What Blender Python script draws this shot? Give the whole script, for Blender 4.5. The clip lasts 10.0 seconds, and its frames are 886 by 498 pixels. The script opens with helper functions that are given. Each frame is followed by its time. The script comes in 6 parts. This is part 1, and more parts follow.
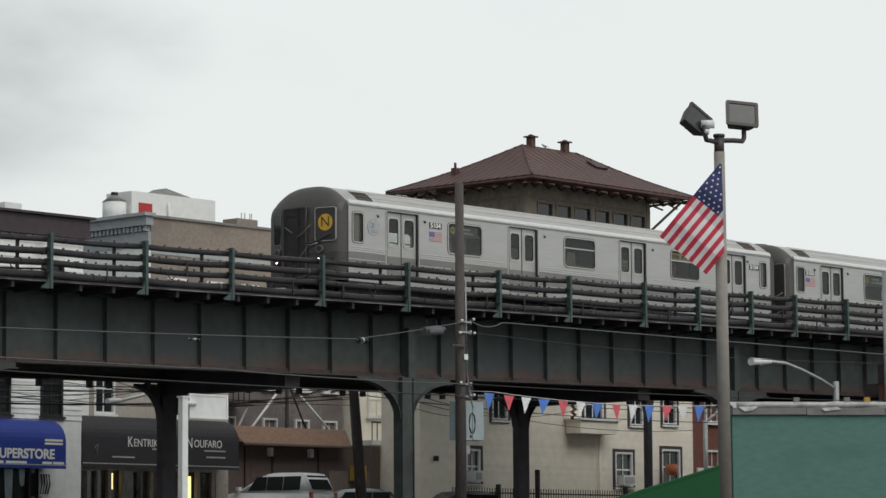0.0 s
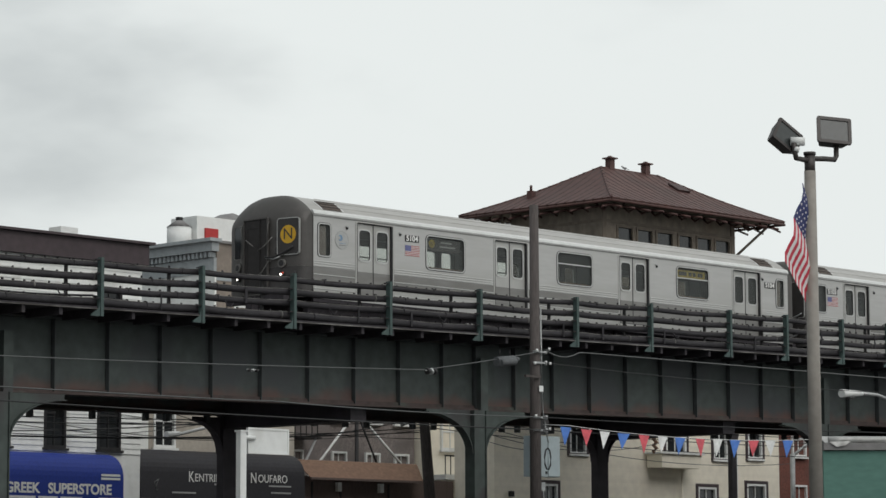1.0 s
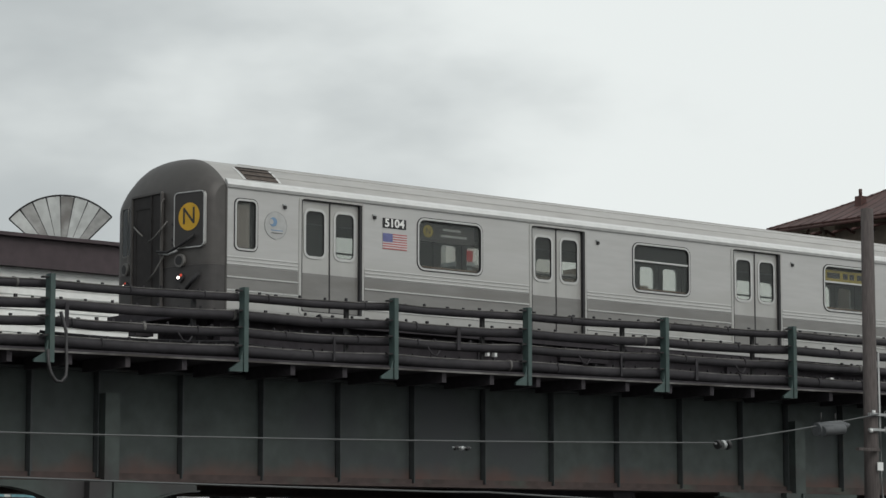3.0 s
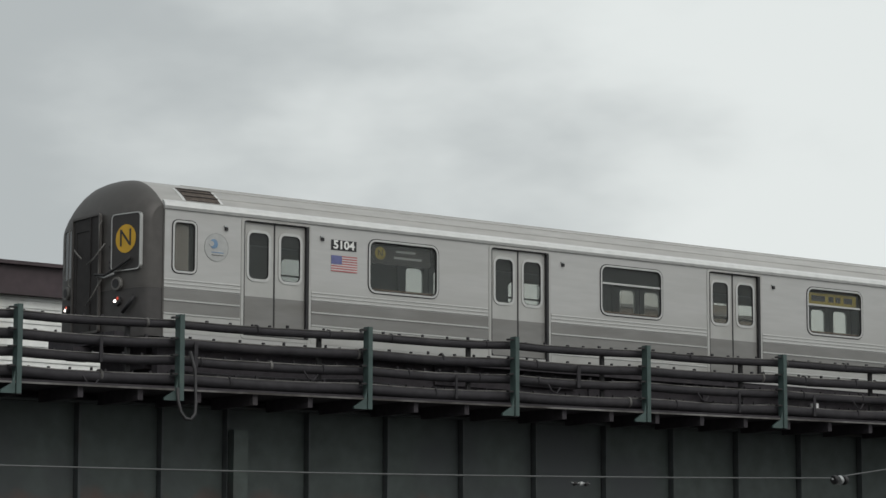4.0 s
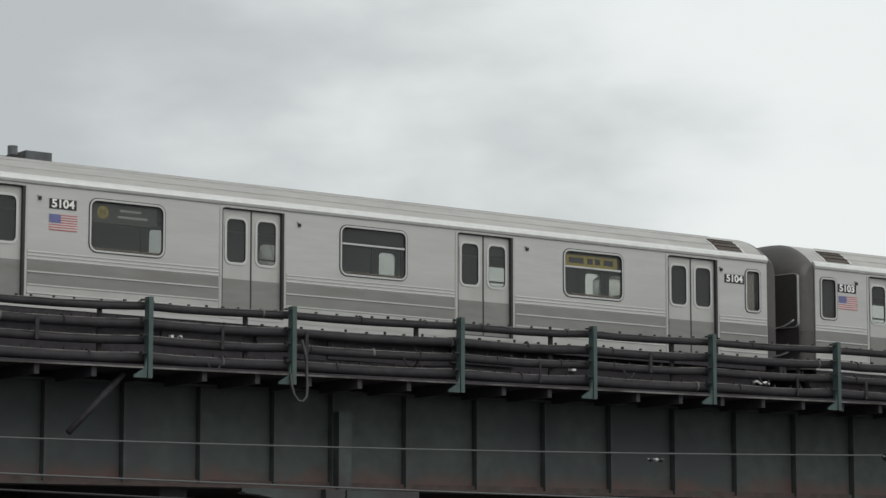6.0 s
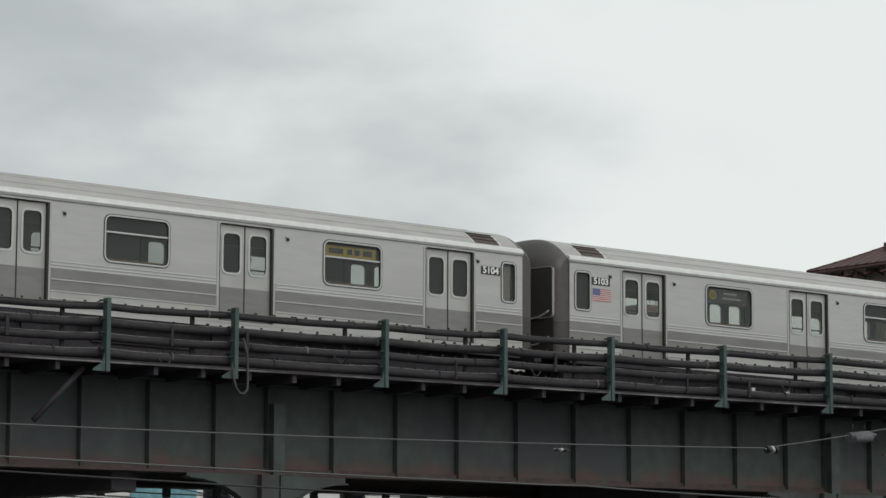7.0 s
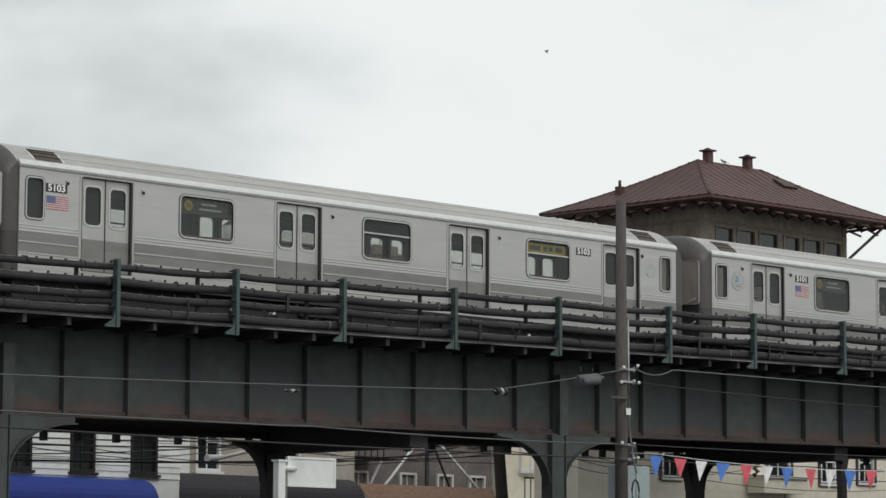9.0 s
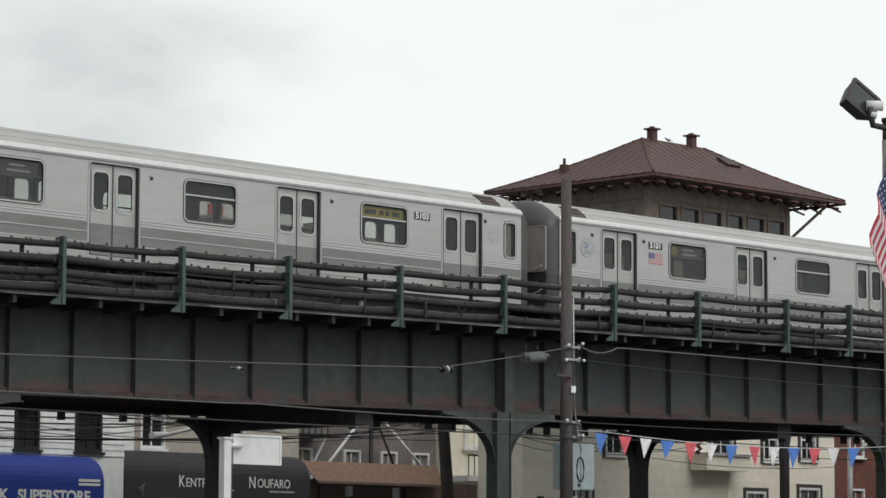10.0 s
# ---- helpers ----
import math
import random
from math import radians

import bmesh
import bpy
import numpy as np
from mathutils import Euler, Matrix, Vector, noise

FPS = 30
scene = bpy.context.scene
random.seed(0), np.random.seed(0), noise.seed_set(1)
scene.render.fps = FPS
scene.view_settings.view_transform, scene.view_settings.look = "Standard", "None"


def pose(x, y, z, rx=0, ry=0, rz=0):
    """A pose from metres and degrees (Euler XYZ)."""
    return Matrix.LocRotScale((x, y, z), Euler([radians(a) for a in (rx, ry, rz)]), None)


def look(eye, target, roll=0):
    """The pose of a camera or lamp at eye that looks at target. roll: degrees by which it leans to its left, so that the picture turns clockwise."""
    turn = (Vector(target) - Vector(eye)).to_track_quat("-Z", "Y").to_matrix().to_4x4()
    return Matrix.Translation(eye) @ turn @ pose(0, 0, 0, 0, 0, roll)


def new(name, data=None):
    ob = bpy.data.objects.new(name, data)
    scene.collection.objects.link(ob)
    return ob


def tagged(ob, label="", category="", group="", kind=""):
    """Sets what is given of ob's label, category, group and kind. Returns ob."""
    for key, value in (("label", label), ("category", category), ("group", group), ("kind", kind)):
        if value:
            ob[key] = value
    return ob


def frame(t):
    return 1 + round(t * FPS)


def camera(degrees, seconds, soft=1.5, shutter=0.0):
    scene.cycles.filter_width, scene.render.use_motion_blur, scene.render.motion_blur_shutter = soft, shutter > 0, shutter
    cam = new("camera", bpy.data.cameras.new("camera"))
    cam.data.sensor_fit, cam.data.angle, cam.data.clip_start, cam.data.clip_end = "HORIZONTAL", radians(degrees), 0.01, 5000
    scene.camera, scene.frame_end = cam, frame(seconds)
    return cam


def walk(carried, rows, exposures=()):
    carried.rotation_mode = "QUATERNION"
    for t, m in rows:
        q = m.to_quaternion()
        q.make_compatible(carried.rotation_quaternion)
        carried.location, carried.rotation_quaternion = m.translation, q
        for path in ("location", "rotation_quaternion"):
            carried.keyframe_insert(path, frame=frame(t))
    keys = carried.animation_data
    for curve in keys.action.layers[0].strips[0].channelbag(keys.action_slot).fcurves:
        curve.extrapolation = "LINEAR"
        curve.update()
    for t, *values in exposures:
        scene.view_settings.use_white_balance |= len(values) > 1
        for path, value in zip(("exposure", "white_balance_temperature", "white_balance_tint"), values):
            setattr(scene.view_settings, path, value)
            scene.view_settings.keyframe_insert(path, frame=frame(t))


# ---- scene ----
cam = camera(17.48, 10.0, soft=1.5)


def aim(x, y, z, yaw, pitch, roll):
    """Camera pose from a place, a heading clockwise from +Y, a rise and a lean, in degrees."""
    a, b = radians(yaw), radians(pitch)
    way = Vector((math.sin(a) * math.cos(b), math.cos(a) * math.cos(b), math.sin(b)))
    return look((x, y, z), Vector((x, y, z)) + way * 50, roll)


walk(cam, [(t, aim(*v)) for t, *v in (
    (0.0, -12.053, -10.251, -0.192, 47.747, 6.237, -0.352),
    (0.5, -12.113, -10.225, -0.195, 46.953, 6.348, -0.273),
    (1.0, -8.736, -7.506, 0.193, 46.129, 6.818, -0.196),
    (1.5, -2.695, -2.155, 1.143, 45.096, 6.856, -0.541),
    (2.0, 2.691, 2.636, 2.280, 43.299, 6.548, -0.333),
    (2.5, 7.230, 7.174, 3.222, 41.509, 6.829, -0.111),
    (2.7, 7.490, 7.661, 3.053, 40.916, 6.984, 0.029),
    (3.8, 7.403, 6.216, 2.462, 36.898, 8.215, -0.119),
    (4.0, 6.963, 6.267, 2.703, 36.961, 8.043, 0.159),
    (4.5, 6.449, 7.466, 2.471, 36.842, 8.426, 0.180),
    (5.0, 6.033, 8.221, 2.517, 36.435, 8.461, 0.017),
    (5.2, 6.090, 8.384, 2.402, 36.084, 8.652, -0.082),
    (6.3, 1.095, 0.882, 1.764, 36.903, 7.692, 0.006),
    (6.5, -0.226, 0.127, 1.502, 38.040, 7.923, -0.072),
    (7.0, -1.130, -0.755, 1.324, 38.963, 8.065, 0.289),
    (7.5, -1.099, -0.706, 1.241, 40.301, 8.278, 0.426),
    (8.0, -1.111, -0.880, 1.373, 41.693, 7.973, 0.220),
    (8.5, -1.170, -0.969, 1.393, 43.086, 7.234, 0.321),
    (9.0, -1.180, -0.953, 1.395, 44.232, 6.842, 0.272),
    (9.5, -1.240, -0.916, 1.378, 45.170, 6.512, 0.315),
    (10.0, -1.310, -0.936, 1.408, 45.408, 6.388, 0.244),
)], exposures=((0.0, 0.0), (2.0, -0.02), (2.6, 0.04), (3.8, -0.08), (5.2, -0.02), (6.5, 0.05), (7.0, -0.03), (7.5, -0.22), (8.0, -0.29), (8.5, -0.17), (9.0, 0.06), (9.5, 0.1), (10.0, 0.18)))

# ---- sky and sun: an overcast day ----
SUN_ELEV, SUN_ROT = radians(42), radians(192)
world = bpy.data.worlds.new("overcast_sky")
scene.world = world
world.use_nodes = True
wn, wl = world.node_tree.nodes, world.node_tree.links
wn.clear()
w_out, w_bg = wn.new("ShaderNodeOutputWorld"), wn.new("ShaderNodeBackground")
w_sky = wn.new("ShaderNodeTexSky")
w_sky.sky_type, w_sky.sun_disc = "NISHITA", False
w_sky.sun_elevation, w_sky.sun_rotation, w_sky.air_density, w_sky.dust_density = SUN_ELEV, SUN_ROT, 1.0, 4.0
w_tc, w_map = wn.new("ShaderNodeTexCoord"), wn.new("ShaderNodeMapping")
w_map.inputs["Scale"].default_value = (1.0, 1.0, 2.2)
w_noise = wn.new("ShaderNodeTexNoise")
w_noise.inputs["Scale"].default_value, w_noise.inputs["Detail"].default_value, w_noise.inputs["Roughness"].default_value = 6.0, 5.0, 0.5
w_dot = wn.new("ShaderNodeVectorMath")
w_dot.operation = "DOT_PRODUCT"
w_dot.inputs[1].default_value = (0.766, -0.643, -0.25)   # the cloud thins towards one side
w_sum = wn.new("ShaderNodeMath")
w_sum.operation = "MULTIPLY_ADD"
w_sum.inputs[1].default_value = 2.1
w_ramp = wn.new("ShaderNodeValToRGB")
w_ramp.color_ramp.interpolation = "EASE"
w_ramp.color_ramp.elements[0].position, w_ramp.color_ramp.elements[0].color = 0.0, (4.9, 5.25, 5.3, 1)
w_ramp.color_ramp.elements[1].position, w_ramp.color_ramp.elements[1].color = 0.62, (8.35, 8.75, 8.62, 1)
w_mix = wn.new("ShaderNodeMix")
w_mix.data_type = "RGBA"
w_mix.inputs[0].default_value = 0.96
wl.new(w_tc.outputs["Generated"], w_map.inputs["Vector"])
wl.new(w_tc.outputs["Generated"], w_dot.inputs[0])
wl.new(w_map.outputs[0], w_noise.inputs["Vector"])
wl.new(w_dot.outputs["Value"], w_sum.inputs[0])
w_con = wn.new("ShaderNodeMath")
w_con.operation = "MULTIPLY_ADD"
w_con.inputs[1].default_value, w_con.inputs[2].default_value = 1.5, -0.25
wl.new(w_noise.outputs["Fac"], w_con.inputs[0])
wl.new(w_con.outputs[0], w_sum.inputs[2])
wl.new(w_sum.outputs[0], w_ramp.inputs[0])
wl.new(w_sky.outputs[0], w_mix.inputs[6])
wl.new(w_ramp.outputs[0], w_mix.inputs[7])
wl.new(w_mix.outputs[2], w_bg.inputs["Color"])
w_bg.inputs["Strength"].default_value = 0.1
wl.new(w_bg.outputs[0], w_out.inputs["Surface"])

sun = new("sun", bpy.data.lights.new("sun", "SUN"))
sun.data.energy, sun.data.angle, sun.data.color = 1.0, radians(40), (1.0, 0.97, 0.93)
sun.matrix_basis = look((0, 0, 60), (Vector((0, 0, 60)) - 50 * Vector((
    math.sin(SUN_ROT) * math.cos(SUN_ELEV), math.cos(SUN_ROT) * math.cos(SUN_ELEV), math.sin(SUN_ELEV)))))


# ---- materials ----
def mat(name, col, rough=0.6, metal=0.0, grain=6.0, vary=0.18, bump=0.0, stain=None, stain_scale=0.7, stain_at=0.58,
        per_piece=0.0, stretch=(1, 1, 1), emit=0.0):
    """A procedural surface: base colour with fine grain, and broad stains of a second colour."""
    m = bpy.data.materials.new(name)
    m.use_nodes = True
    n, l = m.node_tree.nodes, m.node_tree.links
    b = n["Principled BSDF"]
    b.inputs["Roughness"].default_value, b.inputs["Metallic"].default_value = rough, metal
    tc, mp = n.new("ShaderNodeTexCoord"), n.new("ShaderNodeMapping")
    mp.inputs["Scale"].default_value = stretch
    l.new(tc.outputs["Object"], mp.inputs["Vector"])
    fine, broad = n.new("ShaderNodeTexNoise"), n.new("ShaderNodeTexNoise")
    fine.inputs["Scale"].default_value, fine.inputs["Detail"].default_value = grain, 6
    broad.inputs["Scale"].default_value, broad.inputs["Detail"].default_value = stain_scale, 5
    l.new(mp.outputs[0], fine.inputs["Vector"])
    l.new(mp.outputs[0], broad.inputs["Vector"])
    ramp = n.new("ShaderNodeValToRGB")
    lo, hi = [c * (1 - vary) for c in col], [min(1, c * (1 + vary)) for c in col]
    ramp.color_ramp.elements[0].position, ramp.color_ramp.elements[0].color = 0.3, (*lo, 1)
    ramp.color_ramp.elements[1].position, ramp.color_ramp.elements[1].color = 0.7, (*hi, 1)
    l.new(fine.outputs["Fac"], ramp.inputs[0])
    out = ramp.outputs[0]
    s2 = n.new("ShaderNodeValToRGB")
    s2.color_ramp.elements[0].position, s2.color_ramp.elements[1].position = stain_at, stain_at + 0.16
    l.new(broad.outputs["Fac"], s2.inputs[0])
    mx = n.new("ShaderNodeMix")
    mx.data_type = "RGBA"
    sc = stain or [c * (1 - vary) for c in col]
    l.new(s2.outputs[0], mx.inputs[0])
    l.new(out, mx.inputs[6])
    mx.inputs[7].default_value = (*sc, 1)
    out = mx.outputs[2]
    if per_piece:
        oi, hsv = n.new("ShaderNodeObjectInfo"), n.new("ShaderNodeHueSaturation")
        ma = n.new("ShaderNodeMath")
        ma.operation = "MULTIPLY_ADD"
        ma.inputs[1].default_value, ma.inputs[2].default_value = per_piece, 1 - per_piece / 2
        l.new(oi.outputs["Random"], ma.inputs[0])
        l.new(ma.outputs[0], hsv.inputs["Value"])
        l.new(out, hsv.inputs["Color"])
        out = hsv.outputs[0]
    l.new(out, b.inputs["Base Color"])
    if bump:
        bp = n.new("ShaderNodeBump")
        bp.inputs["Strength"].default_value, bp.inputs["Distance"].default_value = bump, 0.02
        l.new(fine.outputs["Fac"], bp.inputs["Height"])
        l.new(bp.outputs[0], b.inputs["Normal"])
    if emit:
        b.inputs["Emission Color"].default_value, b.inputs["Emission Strength"].default_value = (*col, 1), emit
    return m


def glass(name, tint, clear, rough=0.03):
    """A thin pane: part clear, part glossy dark."""
    m = bpy.data.materials.new(name)
    m.use_nodes = True
    n, l = m.node_tree.nodes, m.node_tree.links
    b = n["Principled BSDF"]
    b.inputs["Base Color"].default_value, b.inputs["Roughness"].default_value = (*tint, 1), rough
    tr, mx = n.new("ShaderNodeBsdfTransparent"), n.new("ShaderNodeMixShader")
    tr.inputs[0].default_value = (0.95, 0.96, 0.94, 1)
    mx.inputs[0].default_value = clear
    l.new(b.outputs[0], mx.inputs[1])
    l.new(tr.outputs[0], mx.inputs[2])
    l.new(mx.outputs[0], n["Material Output"].inputs["Surface"])
    return m


STEEL = mat("stainless_steel", (0.47, 0.467, 0.458), 0.46, 0.35, 3.0, 0.05, 0.0, (0.43, 0.425, 0.412), 0.5, 0.5, stretch=(0.4, 1, 3))
# same stainless steel; its darker low reflection is put into the colour
STEEL_LOW = mat("dark_ribbed_steel", (0.22, 0.216, 0.208), 0.5, 0.3, 4.0, 0.08, 0.0, (0.185, 0.178, 0.168), 0.9, 0.55, stretch=(0.4, 1, 2))
STEEL_ROOF = mat("roof_steel", (0.42, 0.41, 0.395), 0.5, 0.4, 5.0, 0.1, 0.05, (0.3, 0.28, 0.26), 0.6, 0.55, stretch=(0.25, 1, 1))
# brighter than the roof: the gutter's highlight is put into the colour
GUTTER = mat("bright_gutter_steel", (0.64, 0.64, 0.63), 0.42, 0.5, 5.0, 0.06)
STEEL_TRIM = mat("polished_trim", (0.50, 0.498, 0.485), 0.35, 0.6, 8.0, 0.05)
DOOR_STEEL = mat("door_steel", (0.43, 0.428, 0.413), 0.45, 0.35, 3.0, 0.05, 0.0, (0.38, 0.372, 0.355), 0.9, 0.5)
CAP = mat("end_cap_grey_paint", (0.078, 0.072, 0.068), 0.5, 0.1, 5.0, 0.12, 0.03, (0.075, 0.07, 0.066), 1.2, 0.5)
CAP_LOW = mat("end_cap_darker_band", (0.056, 0.052, 0.051), 0.55, 0.1, 5.0, 0.16, 0.03, (0.046, 0.042, 0.042), 1.2, 0.5)
CAP_LIGHT = mat("worn_grey_paint", (0.17, 0.165, 0.155), 0.55, 0.1, 5.0, 0.12, 0.03, (0.11, 0.105, 0.1), 1.2, 0.5)
BLACK = mat("black_rubber", (0.02, 0.019, 0.021), 0.6, 0, 8, 0.2)
UNDER = mat("underframe_grime", (0.029, 0.025, 0.030), 0.8, 0, 8, 0.3, 0.1, (0.042, 0.036, 0.039), 1.5)
PANE = glass("train_window_glass", (0.13, 0.14, 0.14), 0.80, 0.08)
INTERIOR = mat("carriage_lining", (0.32, 0.31, 0.29), 0.6, 0, 3, 0.1)
SEAT = mat("brown_seat", (0.14, 0.09, 0.06), 0.5, 0, 3, 0.1)
YELLOW = mat("route_disc_yellow", (0.62, 0.36, 0.02), 0.45, 0, 5, 0.08)
SIGN_DARK = mat("sign_face_dark", (0.036, 0.033, 0.032), 0.55, 0, 5, 0.1)
SIGN_AMBER = mat("destination_amber", (0.36, 0.27, 0.03), 0.5, 0, 5, 0.2)
WHITE = mat("white_lettering", (0.78, 0.78, 0.76), 0.5, 0, 5, 0.05)
LOGO_GREY = mat("faded_emblem_grey", (0.40, 0.405, 0.40), 0.5, 0, 9, 0.1)
EMBLEM_RIM = mat("faded_emblem_rim", (0.30, 0.305, 0.30), 0.5, 0, 9, 0.1)
EMBLEM_BLUE = mat("faded_emblem_blue", (0.15, 0.25, 0.38), 0.5, 0, 9, 0.15)
DECAL_RED = mat("faded_decal_red", (0.40, 0.13, 0.13), 0.55, 0, 9, 0.15)
DECAL_WHITE = mat("faded_decal_white", (0.56, 0.54, 0.54), 0.55, 0, 9, 0.1)
DECAL_BLUE = mat("faded_decal_blue", (0.12, 0.13, 0.28), 0.55, 0, 9, 0.15)
# dark brown that carries the shade of the end-door recess in its colour
RECESS = mat("shaded_recess_brown", (0.021, 0.018, 0.0175), 0.7, 0, 6, 0.25, 0.05)
# darker than the near columns: far columns, brackets, cross girders, street column
FAR_STEEL = mat("dark_far_steel", (0.045, 0.039, 0.046), 0.7, 0, 3, 0.2, 0.05)
PATCHY_PALE = mat("patchy_pale_grey", (0.13, 0.125, 0.12), 0.7, 0, 4, 0.4, 0.1, (0.04, 0.037, 0.036), 1.6, 0.5)
FLAG_RED = mat("flag_red", (0.50, 0.03, 0.06), 0.75, 0, 40, 0.12, 0.05)
FLAG_WHITE = mat("flag_white", (0.70, 0.68, 0.68), 0.75, 0, 40, 0.06, 0.05)
FLAG_BLUE = mat("flag_blue", (0.03, 0.04, 0.14), 0.75, 0, 40, 0.12, 0.05)
HEADLAMP = mat("headlamp_glow", (1.0, 0.93, 0.82), 0.3, 0, 2, 0.0, emit=6.0)
TAIL_RED = mat("marker_red", (0.6, 0.06, 0.03), 0.3, 0, 2, 0.0, emit=0.7)
GIRDER = mat("girder_green_paint", (0.057, 0.064, 0.066), 0.65, 0.0, 3.0, 0.2, 0.06, (0.06, 0.045, 0.032), 0.9, 0.6)


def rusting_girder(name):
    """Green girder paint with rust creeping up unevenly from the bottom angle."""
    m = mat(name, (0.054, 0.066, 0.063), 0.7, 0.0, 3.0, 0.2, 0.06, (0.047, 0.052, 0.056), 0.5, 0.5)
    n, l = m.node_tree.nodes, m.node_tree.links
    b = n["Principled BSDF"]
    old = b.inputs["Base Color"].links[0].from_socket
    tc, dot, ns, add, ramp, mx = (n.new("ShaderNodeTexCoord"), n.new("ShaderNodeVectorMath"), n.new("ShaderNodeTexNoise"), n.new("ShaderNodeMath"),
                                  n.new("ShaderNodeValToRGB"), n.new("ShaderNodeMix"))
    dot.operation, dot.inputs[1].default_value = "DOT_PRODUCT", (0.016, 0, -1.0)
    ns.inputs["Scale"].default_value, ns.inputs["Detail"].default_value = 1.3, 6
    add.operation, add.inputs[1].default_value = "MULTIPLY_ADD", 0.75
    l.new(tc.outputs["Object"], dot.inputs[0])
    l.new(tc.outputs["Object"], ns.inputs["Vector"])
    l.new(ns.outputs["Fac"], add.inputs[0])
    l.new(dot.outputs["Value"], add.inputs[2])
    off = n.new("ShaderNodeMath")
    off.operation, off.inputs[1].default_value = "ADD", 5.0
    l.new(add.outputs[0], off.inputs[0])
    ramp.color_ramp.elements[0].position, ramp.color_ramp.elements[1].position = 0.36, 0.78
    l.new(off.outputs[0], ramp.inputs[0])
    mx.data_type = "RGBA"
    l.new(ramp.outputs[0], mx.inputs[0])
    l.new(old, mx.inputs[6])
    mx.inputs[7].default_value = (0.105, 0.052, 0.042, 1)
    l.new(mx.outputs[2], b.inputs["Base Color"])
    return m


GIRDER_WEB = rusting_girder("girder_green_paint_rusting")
GIRDER_RUST = mat("rust_bleeding_green_paint", (0.06, 0.042, 0.039), 0.75, 0, 4.0, 0.3, 0.1, (0.06, 0.075, 0.062), 1.1, 0.56)
COLUMN = mat("column_green_paint", (0.053, 0.067, 0.062), 0.6, 0, 3.0, 0.2, 0.05, (0.042, 0.040, 0.041), 0.8, 0.5)
POST_GREEN = mat("post_green_paint", (0.050, 0.080, 0.076), 0.6, 0, 5.0, 0.18, 0.05, (0.06, 0.09, 0.08), 1.5, 0.6)
DUCT = mat("cable_sleeve_grime", (0.021, 0.019, 0.0228), 0.75, 0, 6.0, 0.3, 0.2, (0.036, 0.032, 0.036), 1.2, 0.56)
LEDGE = mat("pale_walkway_edge", (0.16, 0.155, 0.15), 0.8, 0, 2.0, 0.35, 0.1, (0.045, 0.04, 0.037), 0.8, 0.44)
RAILSTEEL = mat("rail_steel", (0.2, 0.17, 0.15), 0.4, 0.7, 6, 0.2)
WOOD_POLE = mat("weathered_pole_wood", (0.082, 0.070, 0.067), 0.85, 0, 10, 0.3, 0.3, (0.05, 0.043, 0.04), 1.0, 0.55, stretch=(4, 4, 0.4))
GREY_BOX = mat("grey_enamel_box", (0.36, 0.42, 0.44), 0.5, 0, 4, 0.08, 0.02, (0.28, 0.32, 0.33), 1.0)
WIRE = mat("black_cable", (0.02, 0.02, 0.021), 0.6, 0, 8, 0.1)
WIRE_GREY = mat("weathered_cable", (0.10, 0.105, 0.105), 0.55, 0.2, 8, 0.1)
ROOF_TIN = mat("oxide_red_tin_roof", (0.083, 0.038, 0.033), 0.66, 0, 4, 0.25, 0.08, (0.062, 0.031, 0.027), 0.6, 0.52)
TOWER_WALL = mat("weathered_tower_boards", (0.175, 0.148, 0.120), 0.8, 0, 5, 0.25, 0.12, (0.165, 0.12, 0.085), 0.7, 0.62, stretch=(1, 1, 0.5))
TOWER_TRIM = mat("tower_trim_tan", (0.15, 0.125, 0.10), 0.8, 0, 5, 0.2, 0.1)
LAMP_BROWN = mat("bronze_lamp_housing", (0.06, 0.052, 0.05), 0.5, 0.2, 6, 0.15)
LAMP_GLASS = mat("lamp_lens", (0.05, 0.055, 0.055), 0.3, 0, 6, 0.15)
POLE_PAINT = mat("flagpole_tan_paint", (0.27, 0.25, 0.225), 0.6, 0, 4, 0.12, 0.04, (0.2, 0.18, 0.165), 0.9, 0.55)
WHITE_PAINT = mat("white_paint", (0.74, 0.75, 0.74), 0.55, 0, 4, 0.05, 0.02, (0.6, 0.6, 0.58), 0.9, 0.58)
SIDING = mat("white_clapboard", (0.76, 0.77, 0.75), 0.7, 0, 3, 0.08, 0.03, (0.46, 0.45, 0.42), 0.6, 0.58, per_piece=0.12)
CREAM = mat("cream_clapboard", (0.83, 0.775, 0.66), 0.7, 0, 3, 0.06, 0.03, (0.76, 0.70, 0.58), 0.5, 0.58, per_piece=0.08)
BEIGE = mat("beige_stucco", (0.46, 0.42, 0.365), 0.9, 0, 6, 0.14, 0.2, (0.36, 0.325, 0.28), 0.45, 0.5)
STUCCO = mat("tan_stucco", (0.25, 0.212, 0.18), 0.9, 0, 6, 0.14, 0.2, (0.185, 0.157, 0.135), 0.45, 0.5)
BRICK_GREY = mat("grey_brown_brick", (0.215, 0.188, 0.18), 0.9, 0, 14, 0.3, 0.3, (0.165, 0.145, 0.14), 0.6, 0.5)
BRICK_DARK = mat("dark_grey_brick", (0.085, 0.08, 0.08), 0.9, 0, 14, 0.3, 0.3, (0.07, 0.064, 0.064), 0.6, 0.5)
BRICK_RED = mat("dark_red_brick", (0.16, 0.06, 0.045), 0.9, 0, 14, 0.3, 0.3, (0.12, 0.055, 0.045), 0.6, 0.5)
CORNICE_GREY = mat("grey_cornice_paint", (0.34, 0.37, 0.385), 0.7, 0, 4, 0.1, 0.05, (0.26, 0.28, 0.29), 0.8)
PARAPET = mat("dark_maroon_parapet_tin", (0.052, 0.036, 0.041), 0.6, 0, 4, 0.2, 0.05)
AWN_BLUE = mat("blue_awning_canvas", (0.015, 0.04, 0.27), 0.7, 0, 12, 0.12, 0.05)
